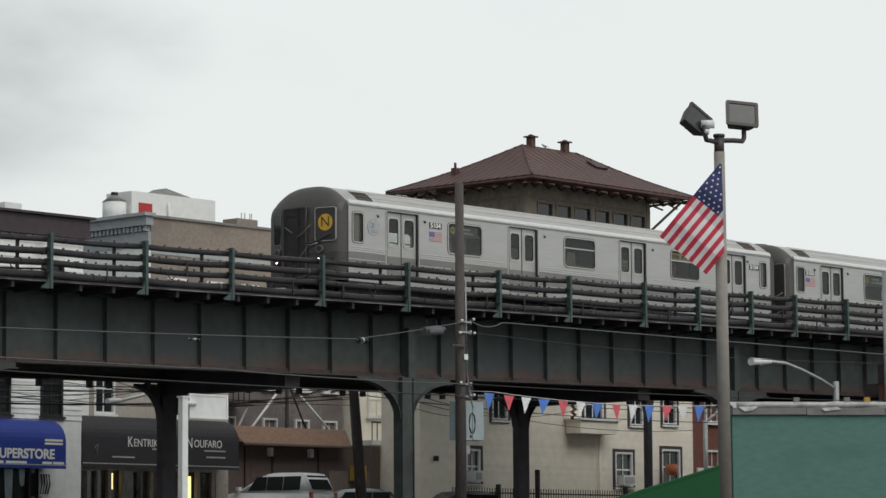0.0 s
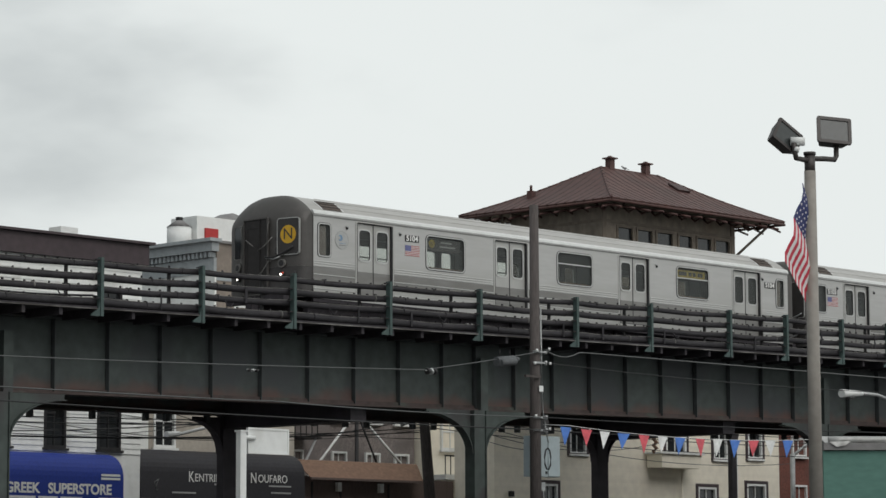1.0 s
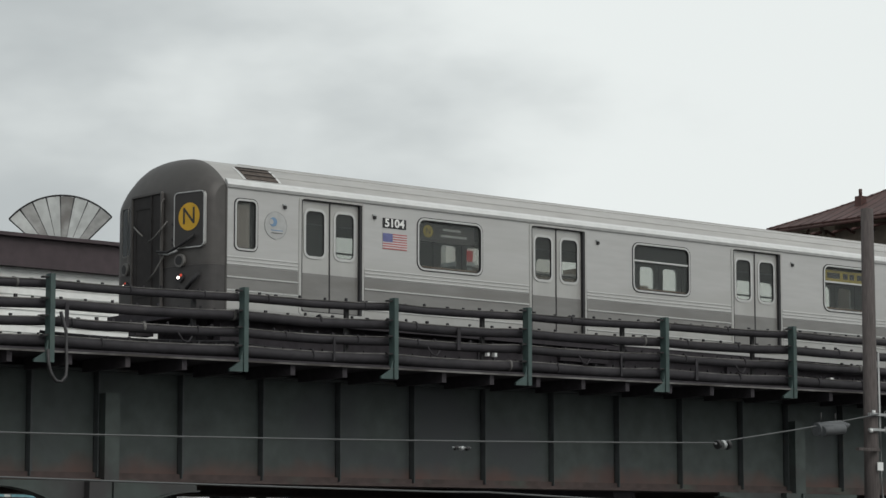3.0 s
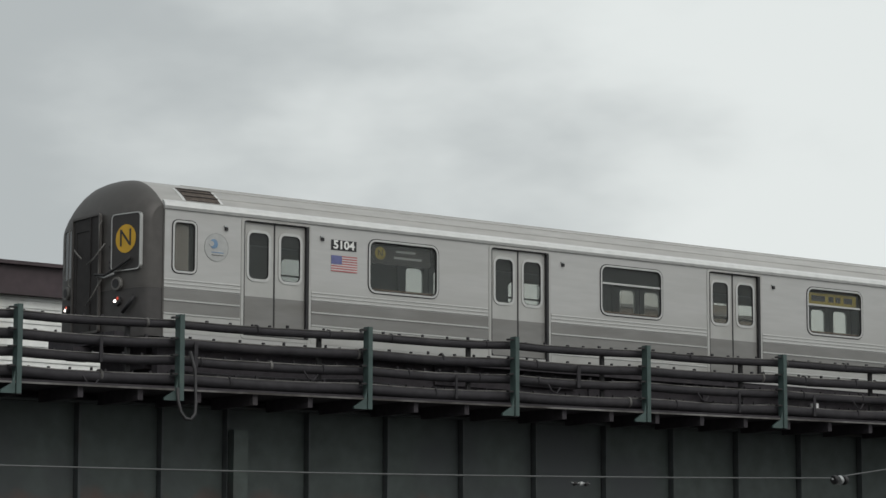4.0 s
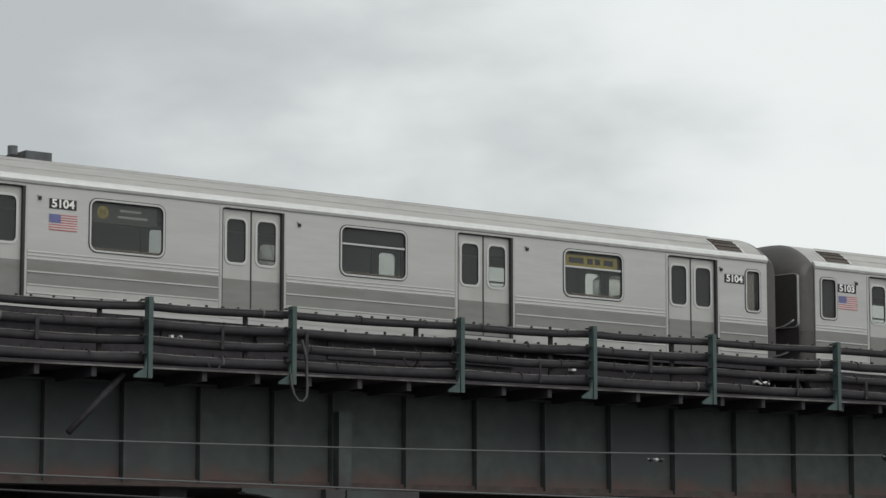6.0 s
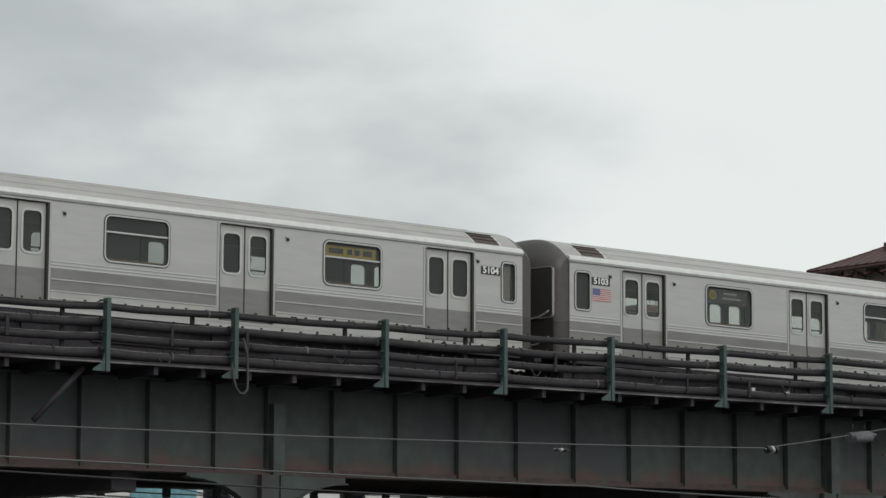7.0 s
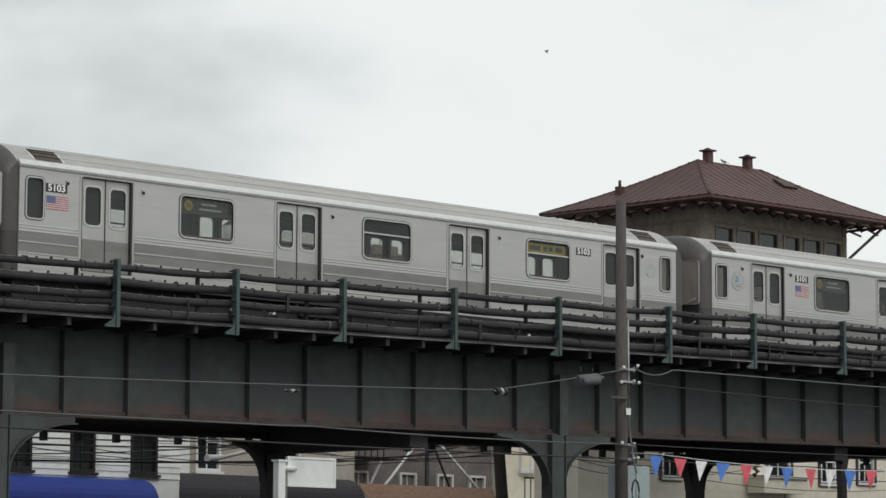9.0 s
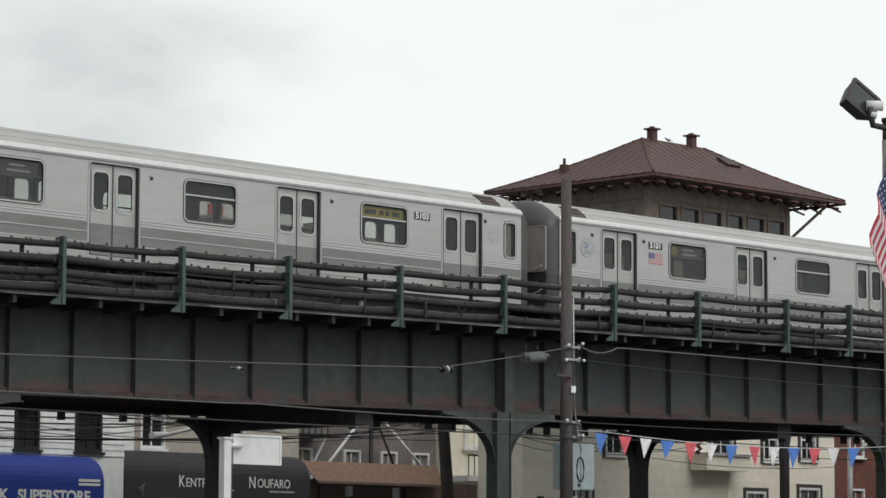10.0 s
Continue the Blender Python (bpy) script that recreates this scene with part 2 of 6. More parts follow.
AWN_BLACK = mat("black_awning_canvas", (0.030, 0.029, 0.034), 0.75, 0, 12, 0.15, 0.05)
BROWN_ROOF = mat("brown_shingle_band", (0.19, 0.112, 0.075), 0.85, 0, 8, 0.2, 0.2)
BROWN_WALL = mat("brown_board_wall", (0.115, 0.085, 0.075), 0.85, 0, 8, 0.25, 0.15, stretch=(6, 6, 0.5))
SHOP_FRAME = mat("tan_shop_frame", (0.34, 0.295, 0.24), 0.6, 0, 5, 0.15, 0.05)
# opaque pane; the dimly lit shop inside is put into its warm colour
BRIDAL_GLASS = mat("dim_lit_shop_glass", (0.10, 0.088, 0.068), 0.12, 0, 2, 0.5, 0, (0.05, 0.046, 0.04), 1.4, 0.45)
GARMENT = mat("pale_blue_cloth", (0.42, 0.52, 0.56), 0.85, 0, 9, 0.2, 0.05)
SHOP_GLASS = mat("shop_glass", (0.03, 0.035, 0.036), 0.08, 0, 2, 0.2)
WARM_LIGHT = mat("shop_window_light", (1.0, 0.72, 0.32), 0.4, 0, 2, 0.0, emit=1.6)
WIN_DARK = mat("window_pane_dark", (0.022, 0.024, 0.026), 0.12, 0, 2, 0.3)
GREEN_WALL = mat("teal_painted_wall", (0.088, 0.195, 0.163), 0.75, 0, 3, 0.1, 0.06, (0.07, 0.165, 0.138), 0.35, 0.55, stretch=(1, 1, 2.5))
COPING = mat("grey_coping", (0.19, 0.185, 0.185), 0.7, 0, 4, 0.15, 0.1, (0.2, 0.19, 0.18), 1.2)
GREEN_ROOF = mat("bright_green_canopy", (0.001, 0.075, 0.018), 0.8, 0, 4, 0.06)
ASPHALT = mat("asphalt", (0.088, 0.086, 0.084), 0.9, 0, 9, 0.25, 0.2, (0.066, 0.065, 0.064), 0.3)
CONCRETE = mat("pavement_concrete", (0.27, 0.26, 0.245), 0.9, 0, 6, 0.12, 0.1, (0.2, 0.195, 0.185), 0.5)
CAR_WHITE = mat("white_car_paint", (0.82, 0.83, 0.83), 0.25, 0, 2, 0.02)
CAR_SILVER = mat("silver_car_paint", (0.36, 0.38, 0.4), 0.3, 0.5, 2, 0.03)
CAR_DARK = mat("dark_car_paint", (0.03, 0.035, 0.04), 0.25, 0.3, 2, 0.05)
CAR_GLASS = mat("car_glass", (0.025, 0.03, 0.032), 0.08, 0, 2, 0.1)
RED_LENS = mat("red_lens", (0.35, 0.02, 0.015), 0.25, 0, 2, 0.1)
ROOF_SEAM = mat("seam_dark_oxide", (0.045, 0.021, 0.019), 0.6, 0, 5, 0.2)
FLASHING = mat("crumpled_flashing", (0.40, 0.40, 0.39), 0.5, 0.2, 5, 0.25, 0.2, (0.24, 0.23, 0.22), 1.4, 0.5)
ANTENNA_PALE = mat("pale_antenna_panel", (0.58, 0.60, 0.59), 0.6, 0, 5, 0.15, 0.05)
CASE_GREY = mat("weathered_case_grey", (0.09, 0.095, 0.1), 0.6, 0.1, 6, 0.2)
RUST_VENT = mat("rusty_louvre", (0.075, 0.058, 0.048), 0.75, 0, 12, 0.35, 0.1, (0.06, 0.045, 0.04), 3)
BLIND = mat("cab_blind_brown", (0.24, 0.21, 0.19), 0.8, 0, 5, 0.15, 0, stretch=(12, 1, 0.3))
LOOP = mat("dark_conduit", (0.042, 0.041, 0.043), 0.6, 0.1, 8, 0.2)
FEATHER = mat("grey_feather", (0.26, 0.26, 0.27), 0.8, 0, 20, 0.3)
PEN_RED, PEN_BLUE, PEN_WHITE = (mat("pennant_red", (0.72, 0.12, 0.15), 0.6), mat("pennant_blue", (0.09, 0.22, 0.64), 0.6),
                                mat("pennant_white", (0.88, 0.88, 0.87), 0.6))
IRON = mat("black_iron", (0.03, 0.029, 0.03), 0.6, 0.3, 8, 0.2)
GALV = mat("galvanised_grey", (0.38, 0.39, 0.39), 0.45, 0.4, 6, 0.12)
TERRACOTTA = mat("terracotta_orange", (0.42, 0.13, 0.05), 0.7, 0, 8, 0.2, 0.1)
YELLOW_BOX = mat("ochre_paint", (0.42, 0.24, 0.04), 0.6, 0, 5, 0.1)
# bluish window glass; the pale patches are reflections put into the colour
TURQUOISE_GLASS = mat("turquoise_glass_reflections", (0.2, 0.42, 0.46), 0.7, 0, 5, 0.3, 0, (0.5, 0.52, 0.5), 2.0, 0.55)
RED_PAINT = mat("red_paint", (0.42, 0.03, 0.03), 0.6, 0, 5, 0.1)


# ---- mesh helpers ----
def bx(bm, x0, x1, y0, y1, z0, z1):
    """A box between two corners."""
    v = [bm.verts.new((x, y, z)) for x in (x0, x1) for y in (y0, y1) for z in (z0, z1)]
    for f in ((0, 1, 3, 2), (4, 6, 7, 5), (0, 4, 5, 1), (2, 3, 7, 6), (0, 2, 6, 4), (1, 5, 7, 3)):
        bm.faces.new([v[i] for i in f])
    return bm


def box(*a):
    return bx(bmesh.new(), *a)


def tube(bm, p, q, r, n=10, r2=None):
    """A round bar from p to q."""
    p, q = Vector(p), Vector(q)
    d = (q - p).normalized()
    a = d.orthogonal().normalized()
    b = d.cross(a)
    r2 = r if r2 is None else r2
    rings = [[bm.verts.new(c + (a * math.cos(k * math.tau / n) + b * math.sin(k * math.tau / n)) * rr) for k in range(n)]
             for c, rr in ((p, r), (q, r2))]
    for k in range(n):
        f = bm.faces.new((rings[0][k], rings[0][(k + 1) % n], rings[1][(k + 1) % n], rings[1][k]))
        f.smooth = True
    bm.faces.new(rings[0][::-1])
    bm.faces.new(rings[1])
    return bm


def rod(p, q, r, n=10, r2=None):
    return tube(bmesh.new(), p, q, r, n, r2)


def cable(points, r, n=6):
    """A bar that follows a row of points."""
    bm = bmesh.new()
    rings = []
    for i, p in enumerate(points):
        a, b = Vector(points[max(0, i - 1)]), Vector(points[min(len(points) - 1, i + 1)])
        d = (b - a).normalized()
        u = Vector((0, 0, 1)).cross(d)
        u = (u if u.length > 0.05 else Vector((0, 1, 0))).normalized()
        w = d.cross(u)
        rings.append([bm.verts.new(Vector(p) + (u * math.cos(k * math.tau / n) + w * math.sin(k * math.tau / n)) * r) for k in range(n)])
    for A, B in zip(rings, rings[1:]):
        for k in range(n):
            bm.faces.new((A[k], A[(k + 1) % n], B[(k + 1) % n], B[k])).smooth = True
    bm.faces.new(rings[0][::-1])
    bm.faces.new(rings[-1])
    return bm


def sag(p, q, drop, n=14):
    """Points of a cable hung from p to q."""
    p, q = Vector(p), Vector(q)
    return [p.lerp(q, k / n) - Vector((0, 0, drop * 4 * (k / n) * (1 - k / n))) for k in range(n + 1)]


def slab(pts, off):
    """A plate: a flat outline pushed out by the vector off."""
    bm = bmesh.new()
    a = [bm.verts.new(p) for p in pts]
    b = [bm.verts.new(Vector(p) + Vector(off)) for p in pts]
    bm.faces.new(a[::-1])
    bm.faces.new(b)
    for i in range(len(a)):
        j = (i + 1) % len(a)
        bm.faces.new((a[i], a[j], b[j], b[i]))
    return bm


def round_rect(x0, x1, z0, z1, r, n=4):
    out = []
    for cx, cz, a0 in ((x1 - r, z1 - r, 0), (x0 + r, z1 - r, 90), (x0 + r, z0 + r, 180), (x1 - r, z0 + r, 270)):
        for k in range(n + 1):
            a = radians(a0 + 90 * k / n)
            out.append((cx + r * math.cos(a), cz + r * math.sin(a)))
    return out


def ring_xz(x0, x1, z0, z1, r, w, y0, y1):
    """A rounded window surround in an x-z wall, w wide, from y0 (front) to y1."""
    bm = bmesh.new()
    o, i = round_rect(x0, x1, z0, z1, r), round_rect(x0 + w, x1 - w, z0 + w, z1 - w, max(0.01, r - w))
    V = [[bm.verts.new((x, y, z)) for x, z in lst] for lst, y in ((o, y0), (i, y0), (i, y1), (o, y1))]
    n = len(o)
    for k in range(n):
        j = (k + 1) % n
        for A, B in ((0, 1), (1, 2), (2, 3), (3, 0)):
            bm.faces.new((V[A][k], V[A][j], V[B][j], V[B][k]))
    bmesh.ops.recalc_face_normals(bm, faces=bm.faces)
    return bm


def pierced(u0, u1, z0, z1, holes, y0, y1):
    """A wall in x-z, from y0 to y1 thick, with square openings right through it."""
    us = sorted({u0, u1, *(h[0] for h in holes), *(h[1] for h in holes)})
    zs = sorted({z0, z1, *(h[2] for h in holes), *(h[3] for h in holes)})
    solid = {}
    for i in range(len(us) - 1):
        for j in range(len(zs) - 1):
            cu, cz = (us[i] + us[i + 1]) / 2, (zs[j] + zs[j + 1]) / 2
            solid[i, j] = not any(h[0] < cu < h[1] and h[2] < cz < h[3] for h in holes)
    bm, V = bmesh.new(), {}

    def v(i, j, y):
        if (i, j, y) not in V:
            V[i, j, y] = bm.verts.new((us[i], y, zs[j]))
        return V[i, j, y]
    for (i, j), s in solid.items():
        if not s:
            continue
        bm.faces.new((v(i, j, y0), v(i + 1, j, y0), v(i + 1, j + 1, y0), v(i, j + 1, y0)))
        bm.faces.new((v(i, j, y1), v(i, j + 1, y1), v(i + 1, j + 1, y1), v(i + 1, j, y1)))
        for di, dj, a, b in ((-1, 0, (i, j), (i, j + 1)), (1, 0, (i + 1, j + 1), (i + 1, j)), (0, -1, (i + 1, j), (i, j)), (0, 1, (i, j + 1), (i + 1, j + 1))):
            if not solid.get((i + di, j + dj), False):
                bm.faces.new((v(*a, y0), v(*b, y0), v(*b, y1), v(*a, y1)))
    bmesh.ops.recalc_face_normals(bm, faces=bm.faces)
    return bm


def part(name, bm, material, parent, label=""):
    """Links a bmesh as one mesh object under a thing or part."""
    me = bpy.data.meshes.new(name)
    bm.to_mesh(me)
    bm.free()
    me.materials.append(material)
    ob = new(name, me)
    if parent:
        ob.parent = parent
    return tagged(ob, label)


def thing(name, m, label, category, group="", kind=""):
    ob = new(name)
    ob.empty_display_size = 0.2
    ob.matrix_basis = m
    return tagged(ob, label, category, group, kind)


def solid(name, bm, material, label, category="", group="", kind=""):
    return tagged(part(name, bm, material, None), label, category, group, kind)


def words(text, size, material, parent, m, name="lettering", depth=0.004, squeeze=1.0, bold=0.0):
    """Flat raised lettering in the built-in font; m places its middle, x along the line, y up."""
    cu = bpy.data.curves.new("tmp", "FONT")
    cu.body, cu.size, cu.extrude, cu.align_x, cu.align_y = text, size, depth, "CENTER", "CENTER"
    cu.offset = bold
    tmp = new("tmp", cu)
    bpy.context.view_layer.update()
    me = bpy.data.meshes.new_from_object(tmp.evaluated_get(bpy.context.evaluated_depsgraph_get()))
    bpy.data.objects.remove(tmp)
    me.transform(Matrix.Diagonal((squeeze, 1, 1, 1)))
    me.materials.clear()
    me.materials.append(material)
    ob = new(name, me)
    ob.parent = parent
    ob.matrix_basis = m
    return ob


FACE_S = Matrix(((1, 0, 0, 0), (0, 0, -1, 0), (0, 1, 0, 0), (0, 0, 0, 1)))   # lettering upright on a wall that faces -Y
FACE_W = Matrix(((0, 0, -1, 0), (-1, 0, 0, 0), (0, 1, 0, 0), (0, 0, 0, 1)))  # on an end that faces -X

# ---- ground, streets ----
GZ = 1.0     # street level under the viaduct


def ground_height(x, y):
    """The lot in front falls gently towards the viewer."""
    d = 0.6 * x + 0.8 * y
    return GZ - 3.6 * max(0.0, min(1.0, (46 - d) / 50.0)) ** 1.0


def build_ground():
    bm, N = bmesh.new(), 60
    xs = [-2500, -600, -200] + [-100 + 5 * k for k in range(N)] + [260, 600, 2500]
    grid = [[bm.verts.new((x, y, ground_height(x, y))) for y in xs] for x in xs]
    for i in range(len(xs) - 1):
        for j in range(len(xs) - 1):
            bm.faces.new((grid[i][j], grid[i + 1][j], grid[i + 1][j + 1], grid[i][j + 1]))
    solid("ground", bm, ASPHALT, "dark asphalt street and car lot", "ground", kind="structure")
    solid("pavement", box(-20, 150, 60.2, 63.0, GZ - 0.1, GZ + 0.15), CONCRETE, "grey concrete sidewalk along the shopfronts", "pavement", kind="structure")


build_ground()


# ---- the elevated railway ----
def rise(x):
    return 0.016 * (x - 50.3)


COLS_NEAR = [2.0, 18.3, 34.5, 51.6, 68.1, 84.5, 100.9]
COLS_FAR = [15.0, 31.2, 47.3, 63.85, 80.0, 96.2]
X0, X1 = 1.0, 112.0


def sloped(bm):
    """Lay a level-built piece on the line's slight grade."""
    for v in bm.verts:
        v.co.z += rise(v.co.x)
    return bm


def build_viaduct():
    via = thing("elevated_viaduct", pose(0, 0, 0), "green-painted riveted steel elevated railway viaduct with rust stains", "viaduct", kind="structure")
    G0, G1 = 5.44, 7.28
    for face, y in (("near", 49.4), ("far", 55.1)):
        cols = COLS_NEAR if face == "near" else [c - 0.6 for c in COLS_FAR]
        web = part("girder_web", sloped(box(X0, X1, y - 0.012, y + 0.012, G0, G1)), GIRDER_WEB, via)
        part("bottom_flange", sloped(box(X0, X1, y - 0.22, y + 0.22, G0 - 0.05, G0)), GIRDER_RUST, via)
        part("flange_angle", sloped(box(X0, X1, y - 0.10, y - 0.013, G0, G0 + 0.10)), GIRDER_RUST, via)
        part("top_flange", sloped(box(X0, X1, y - 0.22, y + 0.22, G1, G1 + 0.04)), GIRDER, via)
        if face == "near":
            for a, b in zip(cols, cols[1:]):
                for k in range(10):
                    x = a + 0.1 + (b - a - 1.35) * k / 9
                    bm = box(x - 0.07, x - 0.055, y - 0.17, y - 0.018, G0 + 0.02, G1)
                    bx(bm, x - 0.07, x + 0.06, y - 0.035, y - 0.019, G0 + 0.02, G1)
                    part("stiffener", sloped(bm), GIRDER, via)
    for k in range(60):
        x = 6 + 1.35 * k + 0.35 * math.sin(k * 2.3)
        part("hanger_block", sloped(box(x - 0.07, x + 0.07, 54.95, 55.1, G0 - 0.27, G0 - 0.052)), GIRDER, via)
    # floor beams and deck
    x = X0 + 0.8
    while x < X1:
        part("floor_beam", sloped(box(x - 0.12, x + 0.12, 49.43, 55.07, 6.55, 7.2)), GIRDER, via)
        x += 2.06
    part("deck", sloped(box(X0, X1, 47.80, 56.3, 7.45, 7.49)), UNDER, via, "grimy dark timber track deck")
    part("walkway_edge", sloped(box(X0, X1, 47.765, 47.797, 7.42, 7.45)), LEDGE, via, "pale worn edge strip of the walkway")
    for x in [X0 + 1 + 1.15 * k for k in range(96)]:
        part("deck_bracket", sloped(box(x - 0.05, x + 0.05, 47.84, 49.17, 7.24, 7.449)), UNDER, via)
    # columns with curved knee brackets
    for row, y, w in ((COLS_NEAR, 49.2, 0.44), (COLS_FAR, 55.1, 0.54)):
        for c in row:
            top = G0 - 0.05 + rise(c)
            near = row is COLS_NEAR
            bm = box(c - w / 2, c + w / 2, y - 0.14, y + 0.14, GZ + 0.05, top)
            if near:
                bx(bm, c + 0.062, c + 0.36, y - 0.14, y + 0.14, top, 6.9 + rise(c))
                bx(bm, c - 0.26, c - 0.235, y - 0.18, y + 0.2, GZ + 0.05, top)
                bx(bm, c + 0.235, c + 0.26, y - 0.18, y + 0.2, GZ + 0.05, top)
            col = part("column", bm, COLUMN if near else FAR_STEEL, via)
            part("base_plate", box(c - 0.6, c + 0.6, y - 0.5, y + 0.5, GZ - 0.1, GZ + 0.06), CONCRETE, col)
            for side in (-1, 1):
                reach, drop = (1.8, 1.25) if near else (1.05, 1.05)
                t0 = top if near else top - 0.05
                xo = c + side * (0.262 if near else w / 2)
                pts = [(xo, y - 0.02, t0)]
                pts += [(xo + side * reach, y - 0.02, t0 + rise(side * reach + 50.3))]
                for k in range(10):
                    a = radians(90 * k / 9)
                    pts.append((xo + side * (reach - (reach - 0.012) * math.sin(a)), y - 0.02, t0 - 0.12 - (drop - 0.12) * (1 - math.cos(a))))
                if side < 0:
                    pts = pts[::-1]
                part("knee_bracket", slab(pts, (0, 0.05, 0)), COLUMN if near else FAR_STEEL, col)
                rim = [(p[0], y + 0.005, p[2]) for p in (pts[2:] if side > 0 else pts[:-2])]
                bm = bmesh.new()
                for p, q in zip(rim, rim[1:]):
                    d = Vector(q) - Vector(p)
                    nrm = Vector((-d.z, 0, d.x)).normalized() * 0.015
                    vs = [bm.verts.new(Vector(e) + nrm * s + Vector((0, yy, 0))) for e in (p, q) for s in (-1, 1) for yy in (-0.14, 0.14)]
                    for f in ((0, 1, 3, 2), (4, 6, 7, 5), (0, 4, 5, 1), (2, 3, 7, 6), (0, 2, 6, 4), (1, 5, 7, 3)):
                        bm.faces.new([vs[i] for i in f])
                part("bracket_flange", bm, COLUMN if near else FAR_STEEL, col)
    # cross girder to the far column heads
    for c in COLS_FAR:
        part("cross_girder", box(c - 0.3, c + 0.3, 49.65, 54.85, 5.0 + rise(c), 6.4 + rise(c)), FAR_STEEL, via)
    # tracks
    part("track_bed", sloped(box(X0, X1, 49.5, 55.0, 7.322, 7.448)), UNDER, via, "dark sleepers and deck timbers")
    for yc in (51.13, 54.5):
        for dy in (-0.72, 0.72):
            part("rail", box(X0, X1, yc + dy - 0.035, yc + dy + 0.035, 7.42, 7.55), RAILSTEEL, via)
    return via


VIA = build_viaduct()

POSTS = [8.6, 12.1, 15.6, 19.1, 22.6, 26.1, 29.55, 32.65, 36.57, 39.9, 43.11, 46.69, 50.3, 54.42, 57.81, 61.63, 64.51, 67.48, 70.06, 73.2, 76.4, 79.9,
         83.4, 86.9, 90.4, 93.9, 97.4, 100.9, 104.4]


def build_railing():
    rl = thing("cable_railing", pose(0, 0, 0.2), "four grimy feeder-cable sleeves on green steel posts along the viaduct edge", "railing", kind="structure")
    for x in POSTS:
        bm = box(x - 0.045, x - 0.028, 47.74, 47.9, 7.05, 8.52)
        bx(bm, x - 0.028, x + 0.045, 47.74, 47.755, 7.05, 8.52)
        post = part("post", sloped(bm), POST_GREEN, rl)
        part("post_foot", sloped(slab([(x - 0.06, 47.76, 7.05), (x - 0.06, 47.76, 7.42), (x - 0.12, 47.76, 7.22), (x - 0.33, 47.76, 7.09), (x - 0.33, 47.76, 7.05)], (0, 0.05, 0))), POST_GREEN, post)
        for z in (8.38, 8.03, 7.74, 7.42):
            part("clamp", sloped(box(x - 0.16, x - 0.056, 47.78, 47.87, z + 0.07, z + 0.10)), IRON, post)
    for z, r in ((8.37, 0.074), (8.05, 0.088), (7.75, 0.082), (7.43, 0.10)):
        pts = []
        for a, b in zip(POSTS, POSTS[1:]):
            for k in range(4):
                x = a + (b - a) * k / 4
                wob = 0.014 * noise.noise((x * 0.9, z * 7, 0)) - 0.03 * math.sin(math.pi * k / 4)
                pts.append((x, 47.99 + 0.012 * noise.noise((x, z * 3, 5)), z + wob + rise(x)))
        part("cable_sleeve", cable(pts, r, 10), DUCT, rl)
        bm = bmesh.new()
        x = POSTS[0]
        while x < POSTS[-1]:
            zz = z + r + rise(x) - 0.02
            h = 0.028 + 0.028 * random.random() ** 2
            w = 0.012 + 0.014 * random.random()
            bx(bm, x - w, x + w, 47.965, 48.01, zz, zz + h)
            x += 0.26 + 0.3 * random.random()
        tagged(part("studs", bm, DUCT, rl), kind="stuff")
        # pale bar along the top draws the sleeve's highlight
        strip = [(p[0], 47.94, p[2] + r * 0.86 + 0.008 * noise.noise((p[0] * 1.7, z, 3))) for p in pts]
        part("sleeve_highlight", cable(strip, 0.013, 5), PATCHY_PALE, rl, "thin pale bar standing in for a sleeve's highlight")
        x = POSTS[0] + 0.4
        while x < POSTS[-1]:
            q = random.random()
            if q < 0.6:
                zc = z + rise(x)
                part("strap", rod((x, 47.99, zc), (x + 0.03 + 0.03 * q, 47.99, zc), r + 0.012, 10), DUCT if q < 0.4 else PATCHY_PALE, rl)
            x += 1.1 + 1.6 * random.random()
    for a, b in zip(POSTS, POSTS[1:]):
        x = b - 0.85
        part("stanchion", sloped(box(x - 0.04, x + 0.04, 48.1, 48.16, 7.40, 8.33)), IRON, rl)
    # slack cables, ties and hangers among the sleeves
    for a, b in zip(POSTS[4:24], POSTS[5:25]):
        z0, z1 = random.uniform(7.4, 7.6), random.uniform(7.4, 7.6)
        pts = sag((a, 48.12, z0 + rise(a)), (b, 48.12, z1 + rise(b)), random.uniform(0.02, 0.06), 8)
        part("slack_cable", cable(pts, random.uniform(0.014, 0.03), 5), DUCT, rl)
        x, lo = random.uniform(a + 0.3, b - 0.3), random.choice((7.43, 7.75))
        w = random.uniform(0.02, 0.04)
        part("hanger_strap", sloped(box(x - w, x + w, 47.85, 47.87, lo - 0.1, lo + 0.32)), DUCT, rl)
        if random.random() < 0.6:
            x = random.uniform(a + 0.4, b - 0.6)
            z = random.choice((7.58, 7.3)) + rise(x)
            part("loose_end", cable([(x, 47.84, z + 0.1), (x + 0.08, 47.82, z - 0.03), (x + 0.2, 47.83, z - 0.06), (x + 0.3, 47.85, z + 0.05)], 0.016, 5), DUCT, rl)
    # low dark strip added to darken the gaps behind the sleeves
    part("dark_gap_strip", sloped(box(X0, X1, 48.35, 48.5, 7.292, 7.38)), UNDER, rl)
    # the same sleeves along the far edge
    for z, r in ((8.2, 0.09), (7.9, 0.1), (7.6, 0.12)):
        part("cable_sleeve", cable([(x, 56.45, z + rise(x) + 0.012 * noise.noise((x, z, 1))) for x in POSTS], r, 8), DUCT, rl)
    # the same added dark strip at the far edge
    part("dark_gap_strip", sloped(box(X0, X1, 56.32, 56.42, 7.20, 7.58)), UNDER, rl)
    for x in POSTS:
        part("post", sloped(box(x - 0.05, x + 0.05, 56.56, 56.66, 7.05, 8.4)), POST_GREEN, rl)
